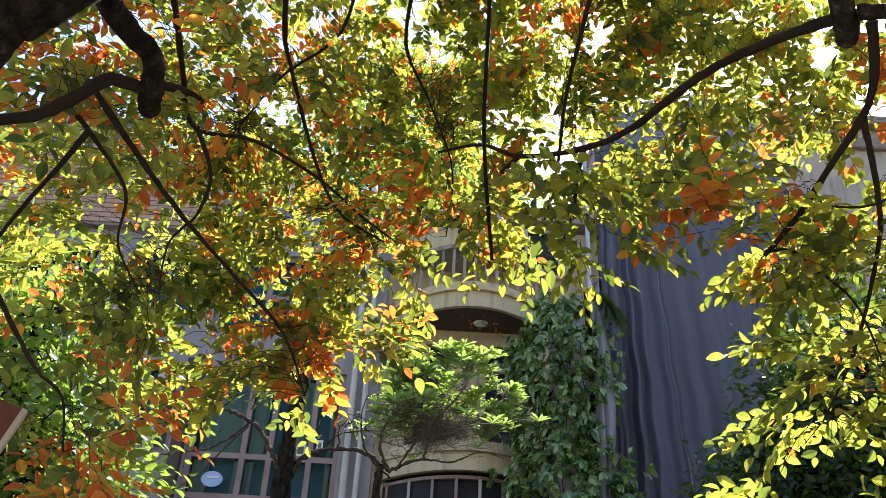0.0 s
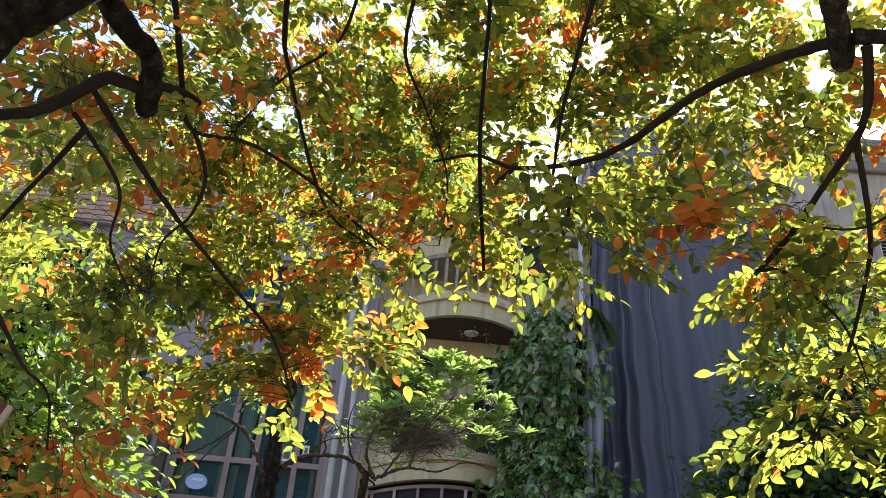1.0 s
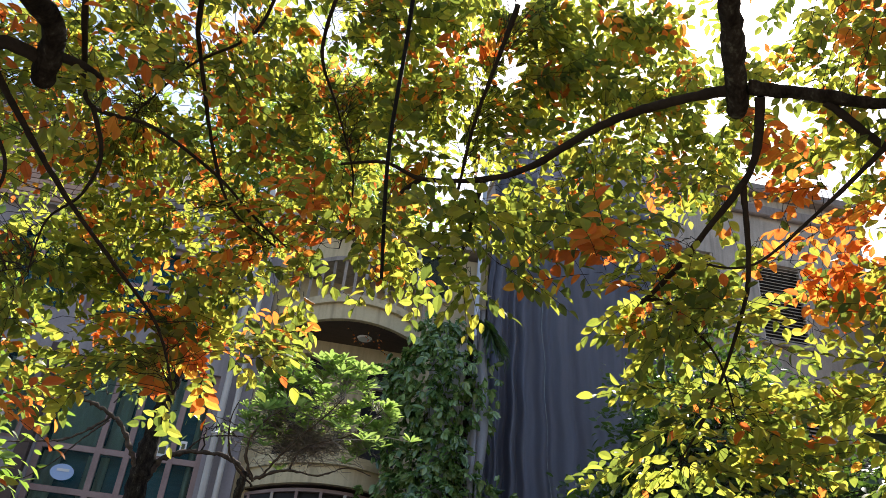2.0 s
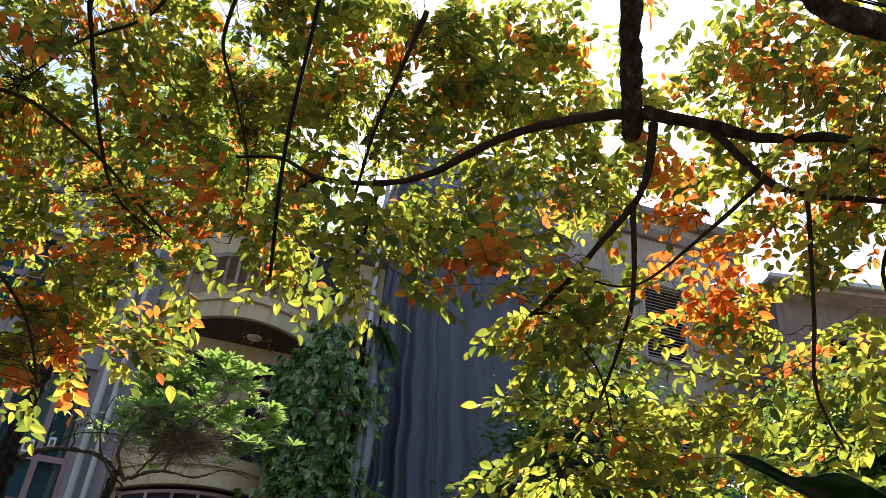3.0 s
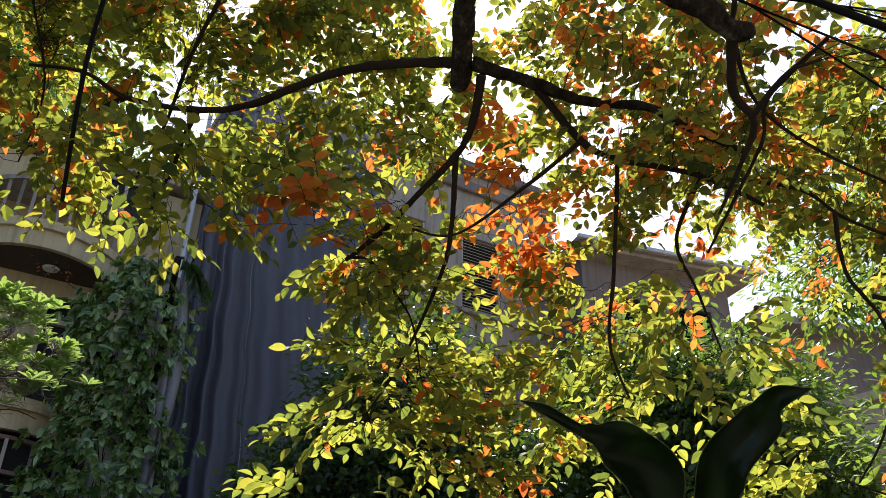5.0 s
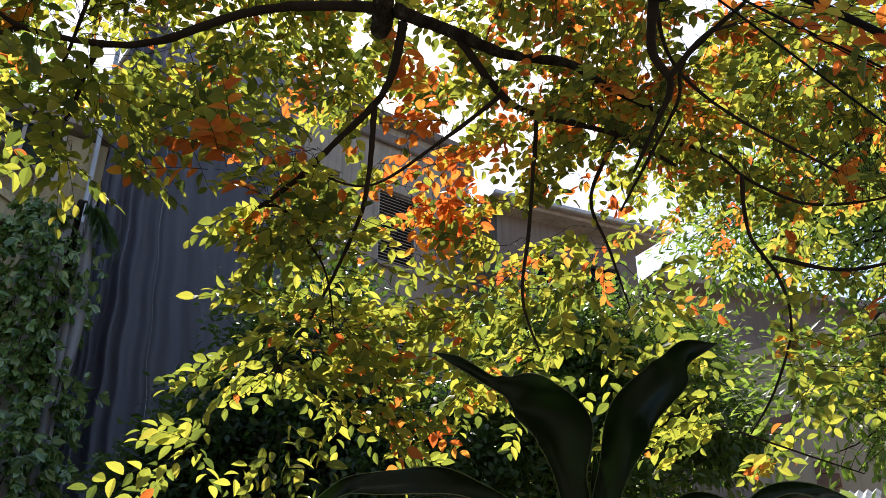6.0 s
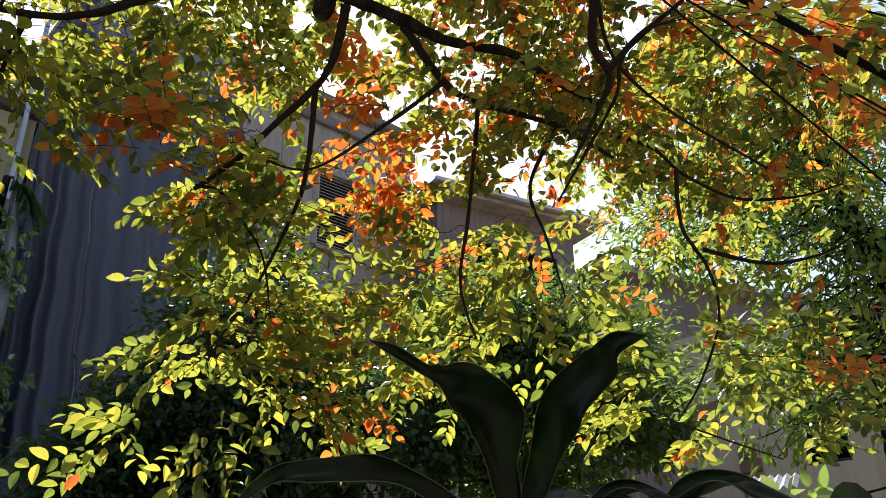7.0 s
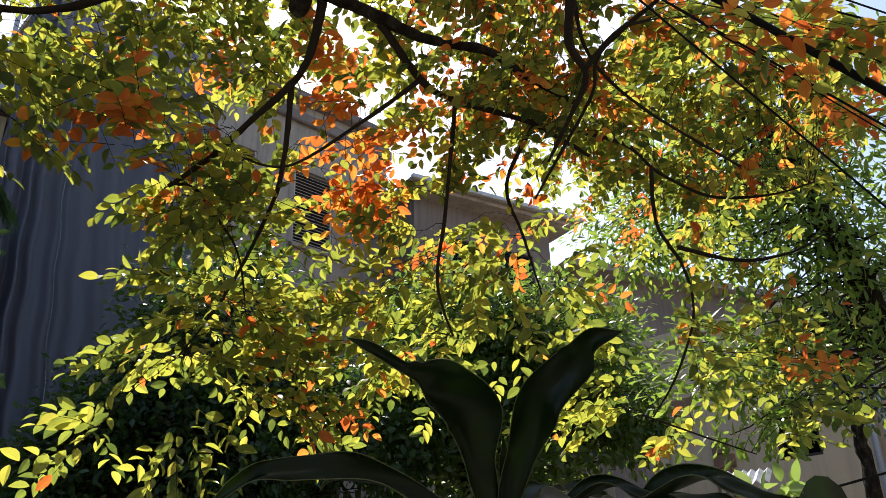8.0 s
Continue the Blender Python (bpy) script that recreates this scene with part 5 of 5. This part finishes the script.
def creeper():
    """A creeper that hides the corner pillar of the bay."""
    r = np.random.default_rng(9)
    t = thing("creeper", "dense dark green creeper covering a pale corner pillar", "creeper", (2.02, 11.7, 0))
    b0 = np.array([1.93, 11.7, 0])
    part("pillar", boxed(-0.22, 0.62, 0.05, 0.45, 0, 7.1, bevel=0.02), PALECLOTH, t, "pale flaking pillar")
    n = 2900
    z = r.uniform(0.3, 7.3, n)
    a = r.uniform(-math.pi - 0.3, 0.3, n)
    swell = 0.68 + 0.13 * np.sin(z * 2.1) + 0.09 * np.sin(z * 4.7 + a * 3) + 0.08 * np.sin(a * 5 + z)
    rad = swell * np.clip((7.6 - z) / 1.4, 0.4, 1) + r.normal(size=n) * 0.16 - 0.3 * (np.sin(z * 5.3 + 1.0 + 2 * a) > 0.1) * (a > -1.1)
    foot = np.stack([np.cos(a) * rad, 0.25 + np.sin(a) * rad * 0.75, z], 1)
    out = np.stack([np.cos(a), np.sin(a), np.zeros(n)], 1)
    face = out * 0.7 + np.array([0, 0, 0.9]) + r.normal(size=(n, 3)) * 0.8
    down = out * 0.5 + np.array([0, 0, -0.7]) + r.normal(size=(n, 3)) * 0.5
    face /= np.linalg.norm(face, axis=1, keepdims=True)
    at, way, up, size = [], [], [], []
    # five leaflets to a leaf, fanned out from the stalk's end
    for k, turn in enumerate((-1.25, -0.62, 0.0, 0.62, 1.25)):
        side = np.cross(face, down)
        at.append(foot)
        way.append(down * math.cos(turn) + side * math.sin(turn) + r.normal(size=(n, 3)) * 0.08)
        up.append(face + r.normal(size=(n, 3)) * 0.12)
        size.append(0.185 * (1 - 0.22 * abs(k - 2)) * r.uniform(0.7, 1.15, n))
    at, way, up, size = (np.concatenate(q) for q in (at, way, up, size))
    n = len(at)
    me = leaves_mesh("foliage", SMALL_LEAF, at, way, up, size, np.zeros(n, int), [LEAF_IVY], False)
    part("foliage", me, None, t, kind="stuff")
    runs = []
    for _ in range(16):
        a0, rr = r.uniform(-math.pi, 0), r.uniform(0.3, 0.48)
        zz = np.linspace(r.uniform(0, 3), r.uniform(4, 7), 14)
        aa = a0 + np.cumsum(r.normal(size=14) * 0.12)
        runs.append((np.stack([np.cos(aa) * rr, 0.25 + np.sin(aa) * rr * 0.75, zz], 1), 0.010, 0.004))
    part("stemwork", tubes_mesh("stems", runs), TWIG, t, kind="stuff")


creeper()


# ---- cables ----
def cable(pts, name="cable", label="black cable strung between the houses"):
    bm = bmesh.new()
    tube(bm, pts, 6)
    me = bpy.data.meshes.new(name)
    bm.to_mesh(me)
    bm.free()
    me.materials.append(RUBBER)
    return tagged(new(name, me), label, "cable", "cables over the garden")


cable([(0.06, 1.3, 4.25, 0.007), (0.07, 1.44, 3.72, 0.007), (0.10, 1.80, 3.43, 0.007), (0.11, 2.07, 3.12, 0.007), (0.16, 2.29, 2.78, 0.006)], "dangling_cable", "black cable dangling from the branches")
for a, b, r in (((1.87, 0.80, 3.17), (2.23, 0.48, 2.80), 0.0115), ((1.875, 0.805, 3.188), (2.235, 0.485, 2.822), 0.005),
                ((1.83, 0.93, 3.15), (2.13, 0.76, 2.84), 0.0035), ((1.78, 0.93, 3.21), (2.27, 0.51, 2.72), 0.0035), ((1.76, 0.94, 3.22), (2.25, 0.53, 2.72), 0.0022),
                ((1.94, 0.69, 3.14), (2.15, 0.41, 2.95), 0.0032), ((2.00, 0.57, 3.11), (2.14, 0.40, 2.97), 0.0028), ((1.93, 0.73, 3.13), (2.20, 0.45, 2.86), 0.0025)):
    a, b = Vector(a), Vector(b)
    d = (b - a).normalized()
    far, near = a - d * 0.55, b + d * 2.2
    cable([(*far, r), (*a, r), (*b, r), (*near, r)])
cable([(4.6, 0.9, 2.25, 0.006), (3.9, 1.75, 2.0, 0.006), (3.2, 2.6, 1.75, 0.006)])


# ---- dracaena ----
def dracaena():
    t = thing("dracaena", "tall dracaena with broad dark glossy leaves", "plant", (0.83, 0.72, 0))
    bm = bmesh.new()
    tube(bm, [(0, 0, -0.02, 0.022), (0.01, 0, 0.8, 0.02), (0, 0, 1.4, 0.018), (0.0, 0.0, 1.66, 0.014)], 10, 0.1, 2)
    part("cane", bm, CANE, t)

    def strap(spine, facing, wave=0.15, skin=None, label=""):
        """A long broad leaf along (x, y, z, width), its upper side towards facing, with a wavy rim."""
        bm = bmesh.new()
        p = [Vector(q[:3]) for q in spine]
        line = []
        for i in range(len(p) - 1):
            a, b, c, d = p[max(i - 1, 0)], p[i], p[i + 1], p[min(i + 2, len(p) - 1)]
            for k in range(8):
                u = k / 8
                q = 0.5 * ((2 * b) + (c - a) * u + (2 * a - 5 * b + 4 * c - d) * u * u + (3 * b - a - 3 * c + d) * u ** 3)
                line.append((q, spine[i][3] + (spine[i + 1][3] - spine[i][3]) * (3 * u * u - 2 * u ** 3)))
        line.append((p[-1], spine[-1][3]))
        facing = Vector(facing).normalized()
        rows = []
        for i, (q, w) in enumerate(line):
            ahead = (line[min(i + 1, len(line) - 1)][0] - line[max(i - 1, 0)][0]).normalized()
            side = ahead.cross(facing).normalized()
            up = side.cross(ahead)
            s = i / len(line)
            row = []
            for k in range(-4, 5):
                u = k / 4
                lift = 0.15 * w * abs(u) ** 1.6 + wave * w * math.sin(14 * s + 3 * u) * abs(u) ** 2 + 0.03 * w * math.sin(31 * s + 2 * u)
                row.append(bm.verts.new(q + side * w * 0.30 * u + up * lift))
            rows.append(row)
        for a, b in zip(rows, rows[1:]):
            for k in range(8):
                bm.faces.new((a[k], a[k + 1], b[k + 1], b[k])).smooth = True
        rims = [np.array([tuple(row[k].co) for row in rows]) for k in (0, -1)]
        bmesh.ops.solidify(bm, geom=bm.faces, thickness=0.0012)
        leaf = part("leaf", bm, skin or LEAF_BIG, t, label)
        # thin tubes paint the highlight along both edges
        for line in rims:
            part("leaf_margin", tubes_mesh("leaf_margin", [(line, 0.0007, 0.0004)]), LEAF_RIM, leaf, "thin pale rim standing in for light along the leaf edge")

    strap([(-0.010, 0.010, 1.670, 0.030), (-0.030, 0.010, 1.740, 0.060), (-0.048, 0.008, 1.805, 0.118), (-0.090, 0.014, 1.838, 0.100), (-0.122, 0.022, 1.848, 0.036), (-0.140, 0.028, 1.852, 0.022), (-0.165, 0.052, 1.875, 0.022), (-0.188, 0.072, 1.888, 0.003)], (-0.5, -0.75, -0.35))
    strap([(-0.010, 0.000, 1.670, 0.030), (0.000, -0.020, 1.740, 0.055), (0.000, -0.060, 1.810, 0.090), (0.010, -0.110, 1.850, 0.080), (0.010, -0.140, 1.870, 0.045), (0.030, -0.170, 1.880, 0.004)], (-0.55, -0.75, 0.1))
    strap([(-0.040, 0.010, 1.670, 0.030), (-0.110, 0.030, 1.705, 0.050), (-0.170, 0.050, 1.722, 0.055), (-0.220, 0.080, 1.733, 0.060), (-0.260, 0.110, 1.730, 0.045), (-0.285, 0.135, 1.715, 0.025), (-0.305, 0.160, 1.695, 0.004)], (-0.3, -0.8, 0.5))
    strap([(-0.010, 0.030, 1.680, 0.020), (-0.050, 0.070, 1.700, 0.030), (-0.080, 0.100, 1.730, 0.030), (-0.100, 0.150, 1.740, 0.025), (-0.120, 0.190, 1.740, 0.012), (-0.120, 0.210, 1.730, 0.003)], (-0.2, -0.5, 0.9))
    strap([(-0.030, -0.050, 1.660, 0.030), (-0.030, -0.100, 1.680, 0.040), (-0.020, -0.160, 1.700, 0.042), (0.000, -0.190, 1.690, 0.040), (0.010, -0.220, 1.670, 0.030), (0.020, -0.240, 1.640, 0.010)], (-0.4, -0.4, 0.8))
    strap([(-0.010, -0.040, 1.660, 0.030), (0.010, -0.140, 1.670, 0.035), (0.010, -0.200, 1.690, 0.050), (0.020, -0.250, 1.700, 0.055), (0.030, -0.280, 1.690, 0.050), (0.040, -0.310, 1.670, 0.032), (0.070, -0.340, 1.660, 0.016), (0.080, -0.350, 1.650, 0.004)], (-0.4, -0.4, 0.75))
    strap([(-0.070, -0.080, 1.660, 0.030), (-0.080, -0.110, 1.670, 0.060), (-0.080, -0.150, 1.670, 0.075), (-0.080, -0.180, 1.660, 0.070), (-0.070, -0.210, 1.630, 0.040)], (-0.5, -0.3, 0.9), 0.2, LEAF_SHEEN, "grey leaf with the sheen of light in its colour")
    strap([(-0.010, 0.000, 1.670, 0.018), (0.000, 0.000, 1.740, 0.022), (-0.010, -0.010, 1.780, 0.004)], (-0.6, -0.7, 0.1))
    strap([(-0.060, -0.020, 1.660, 0.030), (-0.120, -0.030, 1.670, 0.050), (-0.170, -0.020, 1.670, 0.050), (-0.220, 0.000, 1.660, 0.040)], (-0.3, -0.5, 0.9), 0.3, LEAF_SHEEN, "grey leaf with the sheen of light in its colour")
    strap([(0.020, 0.000, 1.670, 0.030), (0.100, -0.100, 1.680, 0.040), (0.130, -0.150, 1.700, 0.045), (0.160, -0.190, 1.690, 0.040), (0.170, -0.210, 1.660, 0.020)], (-0.3, -0.4, 0.9))
    strap([(0.070, 0.060, 1.670, 0.030), (0.170, 0.090, 1.730, 0.060), (0.280, 0.110, 1.750, 0.060), (0.360, 0.090, 1.730, 0.040)], (-0.3, -0.4, 0.9))


dracaena()


# ---- small things ----
def palm():
    """A few fronds of a palm that stands behind the creeper."""
    t = thing("fan_palm", "palm with dark hanging fronds beside the tarpaulin", "palm", (2.35, 11.6, 0))
    bm = bmesh.new()
    tube(bm, [(0, 0.2, -0.05, 0.07), (0.05, 0.2, 3.5, 0.06), (0.02, 0.15, 7.4, 0.05)], 9, 0.1, 3)
    part("trunk", bm, BARK, t)
    r = np.random.default_rng(21)
    for k in range(4):
        a = r.uniform(-1.2, 0.2)
        root = np.array([0.02, 0.15, 7.4])
        out = np.array([math.cos(a), math.sin(a) * 0.6, 0.0])
        rib = np.array([root + out * 0.5 * s + np.array([0, 0, 0.25 * s - 0.75 * s * s]) for s in np.linspace(0, 1, 8)])
        frond = part("frond", tubes_mesh("frond", [(rib, 0.012, 0.004)]), CANE, t)
        at, way, up = [], [], []
        for s in np.linspace(0.25, 1, 26):
            q = root + out * 0.5 * s + np.array([0, 0, 0.25 * s - 0.75 * s * s])
            for side in (-1, 1):
                at.append(q)
                way.append(np.array([-out[1], out[0], 0]) * side * 0.7 + out * 0.6 + np.array([0, 0, -0.8]) + r.normal(size=3) * 0.08)
                up.append(out + np.array([0, 0, 0.4]))
        n = len(at)
        me = leaves_mesh("leaflets", blade(NARROW, 0.035, 0.3, 0.15), np.array(at), np.array(way), np.array(up), 0.45 * r.uniform(0.8, 1.1, n), np.zeros(n, int), [LEAF_DARK])
        part("leaflet_fan", me, None, frond, kind="stuff")


palm()


def fence():
    """A corrugated fence in faded stripes under the dark tree."""
    t = thing("sheet_fence", "corrugated fence of faded red, blue and grey sheets", "fence", (2.6, 8.75, 0), -22)
    tones = [surface("faded_red_sheet", [(0.3, (0.20, 0.08, 0.06)), (0.7, (0.30, 0.13, 0.10))], 3, 40, 0.6, 0.2, streak=0.5),
             surface("faded_blue_sheet", [(0.3, (0.10, 0.14, 0.22)), (0.7, (0.16, 0.21, 0.30))], 3, 40, 0.6, 0.2, streak=0.5), TIN,
             surface("faded_brown_sheet", [(0.3, (0.16, 0.12, 0.08)), (0.7, (0.24, 0.19, 0.13))], 3, 40, 0.6, 0.2, streak=0.5)]
    for k in range(14):
        bm = bmesh.new()
        rows = [[bm.verts.new((k * 0.24 + i * 0.02, 0.02 * math.cos(i * math.tau / 4), z)) for i in range(13)] for z in (0.0, 2.85)]
        for i in range(12):
            bm.faces.new((rows[0][i], rows[0][i + 1], rows[1][i + 1], rows[1][i])).smooth = True
        bmesh.ops.solidify(bm, geom=bm.faces, thickness=0.003)
        part("sheet", bm, tones[(k * 3 + k // 3) % 4], t)
    part("rail", boxed(-0.05, 3.45, 0.03, 0.07, 2.3, 2.36), TIN, t)


fence()


def rusty_board():
    t = thing("rusty_board", "rust-brown board with a chipped pale edge on a post", "board", (-1.226, 2.113, 0))
    part("post", boxed(-0.16, -0.11, 0.0, 0.04, 0, 2.05), BROWNBRICK, t)
    bm = bmesh.new()
    bmesh.ops.create_cube(bm, size=1, matrix=pose(-0.10, -0.01, 2.05, 0, 17, 18) @ Matrix.Diagonal((0.34, 0.02, 0.36, 1)))
    part("board", bm, surface("rust_brown", [(0.3, (0.10, 0.035, 0.025)), (0.7, (0.18, 0.07, 0.05))], 6, 60, 0.8, 0.4), t)
    bm = bmesh.new()
    bmesh.ops.create_cube(bm, size=1, matrix=pose(-0.10, -0.01, 2.05, 0, 17, 18) @ Matrix.Translation((0.178, -0.004, 0)) @ Matrix.Diagonal((0.014, 0.026, 0.362, 1)))
    part("edge", bm, PALEFRAME, t)


rusty_board()

bush("potted_shrub", "low shrub with fresh green oval leaves beside the dracaena", "shrub", (2.02, 0.95, 0),
     [(1.98, 0.93, 1.77, 0.12, 0.07, 60), (2.08, 0.86, 1.70, 0.10, 0.06, 40)], blade(OVAL, 0.28, 0.2, 0.2), 0.055, LEAF_SHRUB, seed=51, fine=0.3,
     trunk=[(2.02, 0.95, -0.02, 0.014), (2.0, 0.94, 0.9, 0.011), (2.0, 0.93, 1.72, 0.005)])
w = thing("broad_leaf_plant", "plant with large heart-shaped dark green leaves", "plant", (1.855, 0.743, 0))
for k, (x, y, z, tilt) in enumerate(((-0.05, 0.03, 1.79, 0.0), (0.10, -0.08, 1.66, 0.7), (-0.02, -0.16, 1.58, -0.6))):
    s = np.linspace(0, 1, 9)[:, None]
    stalk = part("stalk", tubes_mesh("stalk", [(s * np.array([x, y, z]) + np.sin(3.1 * s) * np.array([0.03, -0.02, 0]), 0.006, 0.003)], 6), CANE, w)
    heart = blade([(0.0, 0.45), (0.07, 0.8), (0.25, 1.0), (0.5, 0.92), (0.75, 0.55), (0.92, 0.18), (1.0, 0.0)], 0.46, 0.18, 0.25)
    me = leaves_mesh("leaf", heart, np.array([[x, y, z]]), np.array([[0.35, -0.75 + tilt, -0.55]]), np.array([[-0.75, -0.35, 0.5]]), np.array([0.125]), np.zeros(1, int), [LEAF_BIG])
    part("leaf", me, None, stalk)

# plants on the roofs, and the tall trees behind the houses
bush("roof_plants", "green plants growing on the flat roof of the bay", "plant", (0.4, 13.6, 9.5),
     [(0.3, 13.6, 10.0, 0.7, 0.4, 2200), (-0.8, 13.6, 9.9, 0.5, 0.3, 1200), (1.3, 13.5, 9.85, 0.4, 0.3, 1200)], SMALL_LEAF, 0.09, LEAF_DARK, seed=31,
     trunk=[(0.4, 13.6, 9.5, 0.04), (0.35, 13.6, 9.8, 0.03), (0.3, 13.6, 10.1, 0.02)])
bush("parapet_plants", "leafy plants in a trough on the brick parapet", "plant", (-7.6, 13.4, 10.3),
     [(-7.6, 13.0, 10.55, 0.5, 0.16, 900), (-6.8, 13.0, 10.55, 0.45, 0.16, 800), (-8.4, 13.0, 10.55, 0.45, 0.16, 800)], SMALL_LEAF, 0.08, LEAF_BLUE, seed=32,
     trunk=[(-7.6, 13.4, 10.25, 0.03), (-7.6, 13.2, 10.4, 0.02), (-7.6, 13.1, 10.5, 0.02)])
bush("tall_tree", "tall broad tree with light foliage behind the cream house", "tree", (-3.0, 21.5, 0),
     [(-2.4, 20.6, 14.2, 2.4, 2.2, 5200), (0.6, 20.6, 14.0, 2.0, 2.2, 4200), (-5.6, 20.6, 14.0, 2.4, 2.0, 4200), (-1.2, 20.8, 17.2, 2.6, 1.8, 4200)], SMALL_LEAF, 0.24, LEAF_LIGHT, seed=33,
     trunk=[(-3.0, 21.5, -0.1, 0.35), (-2.9, 21.4, 7.0, 0.28), (-2.5, 21.0, 12.0, 0.2), (-2.0, 20.8, 16.5, 0.08)])
for k, (a, b) in enumerate((((0.42, 12.35, 7.12), (0.66, 12.1, 6.78)), ((0.85, 12.35, 7.12), (1.12, 12.1, 6.62)), ((0.7, 12.4, 7.1), (0.95, 12.15, 6.9)))):
    v = thing("dry_vine", "thin dry vine hanging from the balcony soffit", "vine", a, 0, "dry vines under the balcony")
    p0, p1 = np.zeros(3), np.array(b) - np.array(a)
    q = np.array([p0 * (1 - s) + p1 * s + np.array([0.05 * math.sin(7 * s + k), 0, -0.06 * math.sin(3 * s)]) for s in np.linspace(0, 1, 12)])
    part("stem", tubes_mesh("stem", [(q, 0.006, 0.003)]), TWIG, v)
    r = np.random.default_rng(40 + k)
    me = leaves_mesh("leaflets", SMALL_LEAF, q, unit(r, 12), unit(r, 12) + np.array([0, 0, 1.0]), np.full(12, 0.05), np.zeros(12, int), [LEAF_ORANGE])
    part("dry_leaf_cluster", me, None, v, kind="stuff")
w = thing("roof_pole", "pale blue metal pole beside the tarpaulin", "pole", (2.58, 12.5, 0))
bm = bmesh.new()
tube(bm, [(0, 0, 0, 0.04), (0, 0, 6, 0.04), (0, 0, 12.2, 0.04)], 10)
part("tube", bm, TIN, w)
for x, z, wide in ((-2.12, 4.89, 0.15), (-1.82, 4.97, 0.10)):
    v = thing("window_sticker", "white square sticker with a dull green middle on the glass", "sticker", (x, 13.06, z), 0, "stickers on the window")
    part("paper", boxed(-wide / 2, wide / 2, -0.004, 0.0, -0.1, 0.1), WHITE, v)
    part("print", boxed(-wide / 2 + 0.025, wide / 2 - 0.025, -0.008, -0.005, -0.06, 0.06), CANE, v, "dull green print")
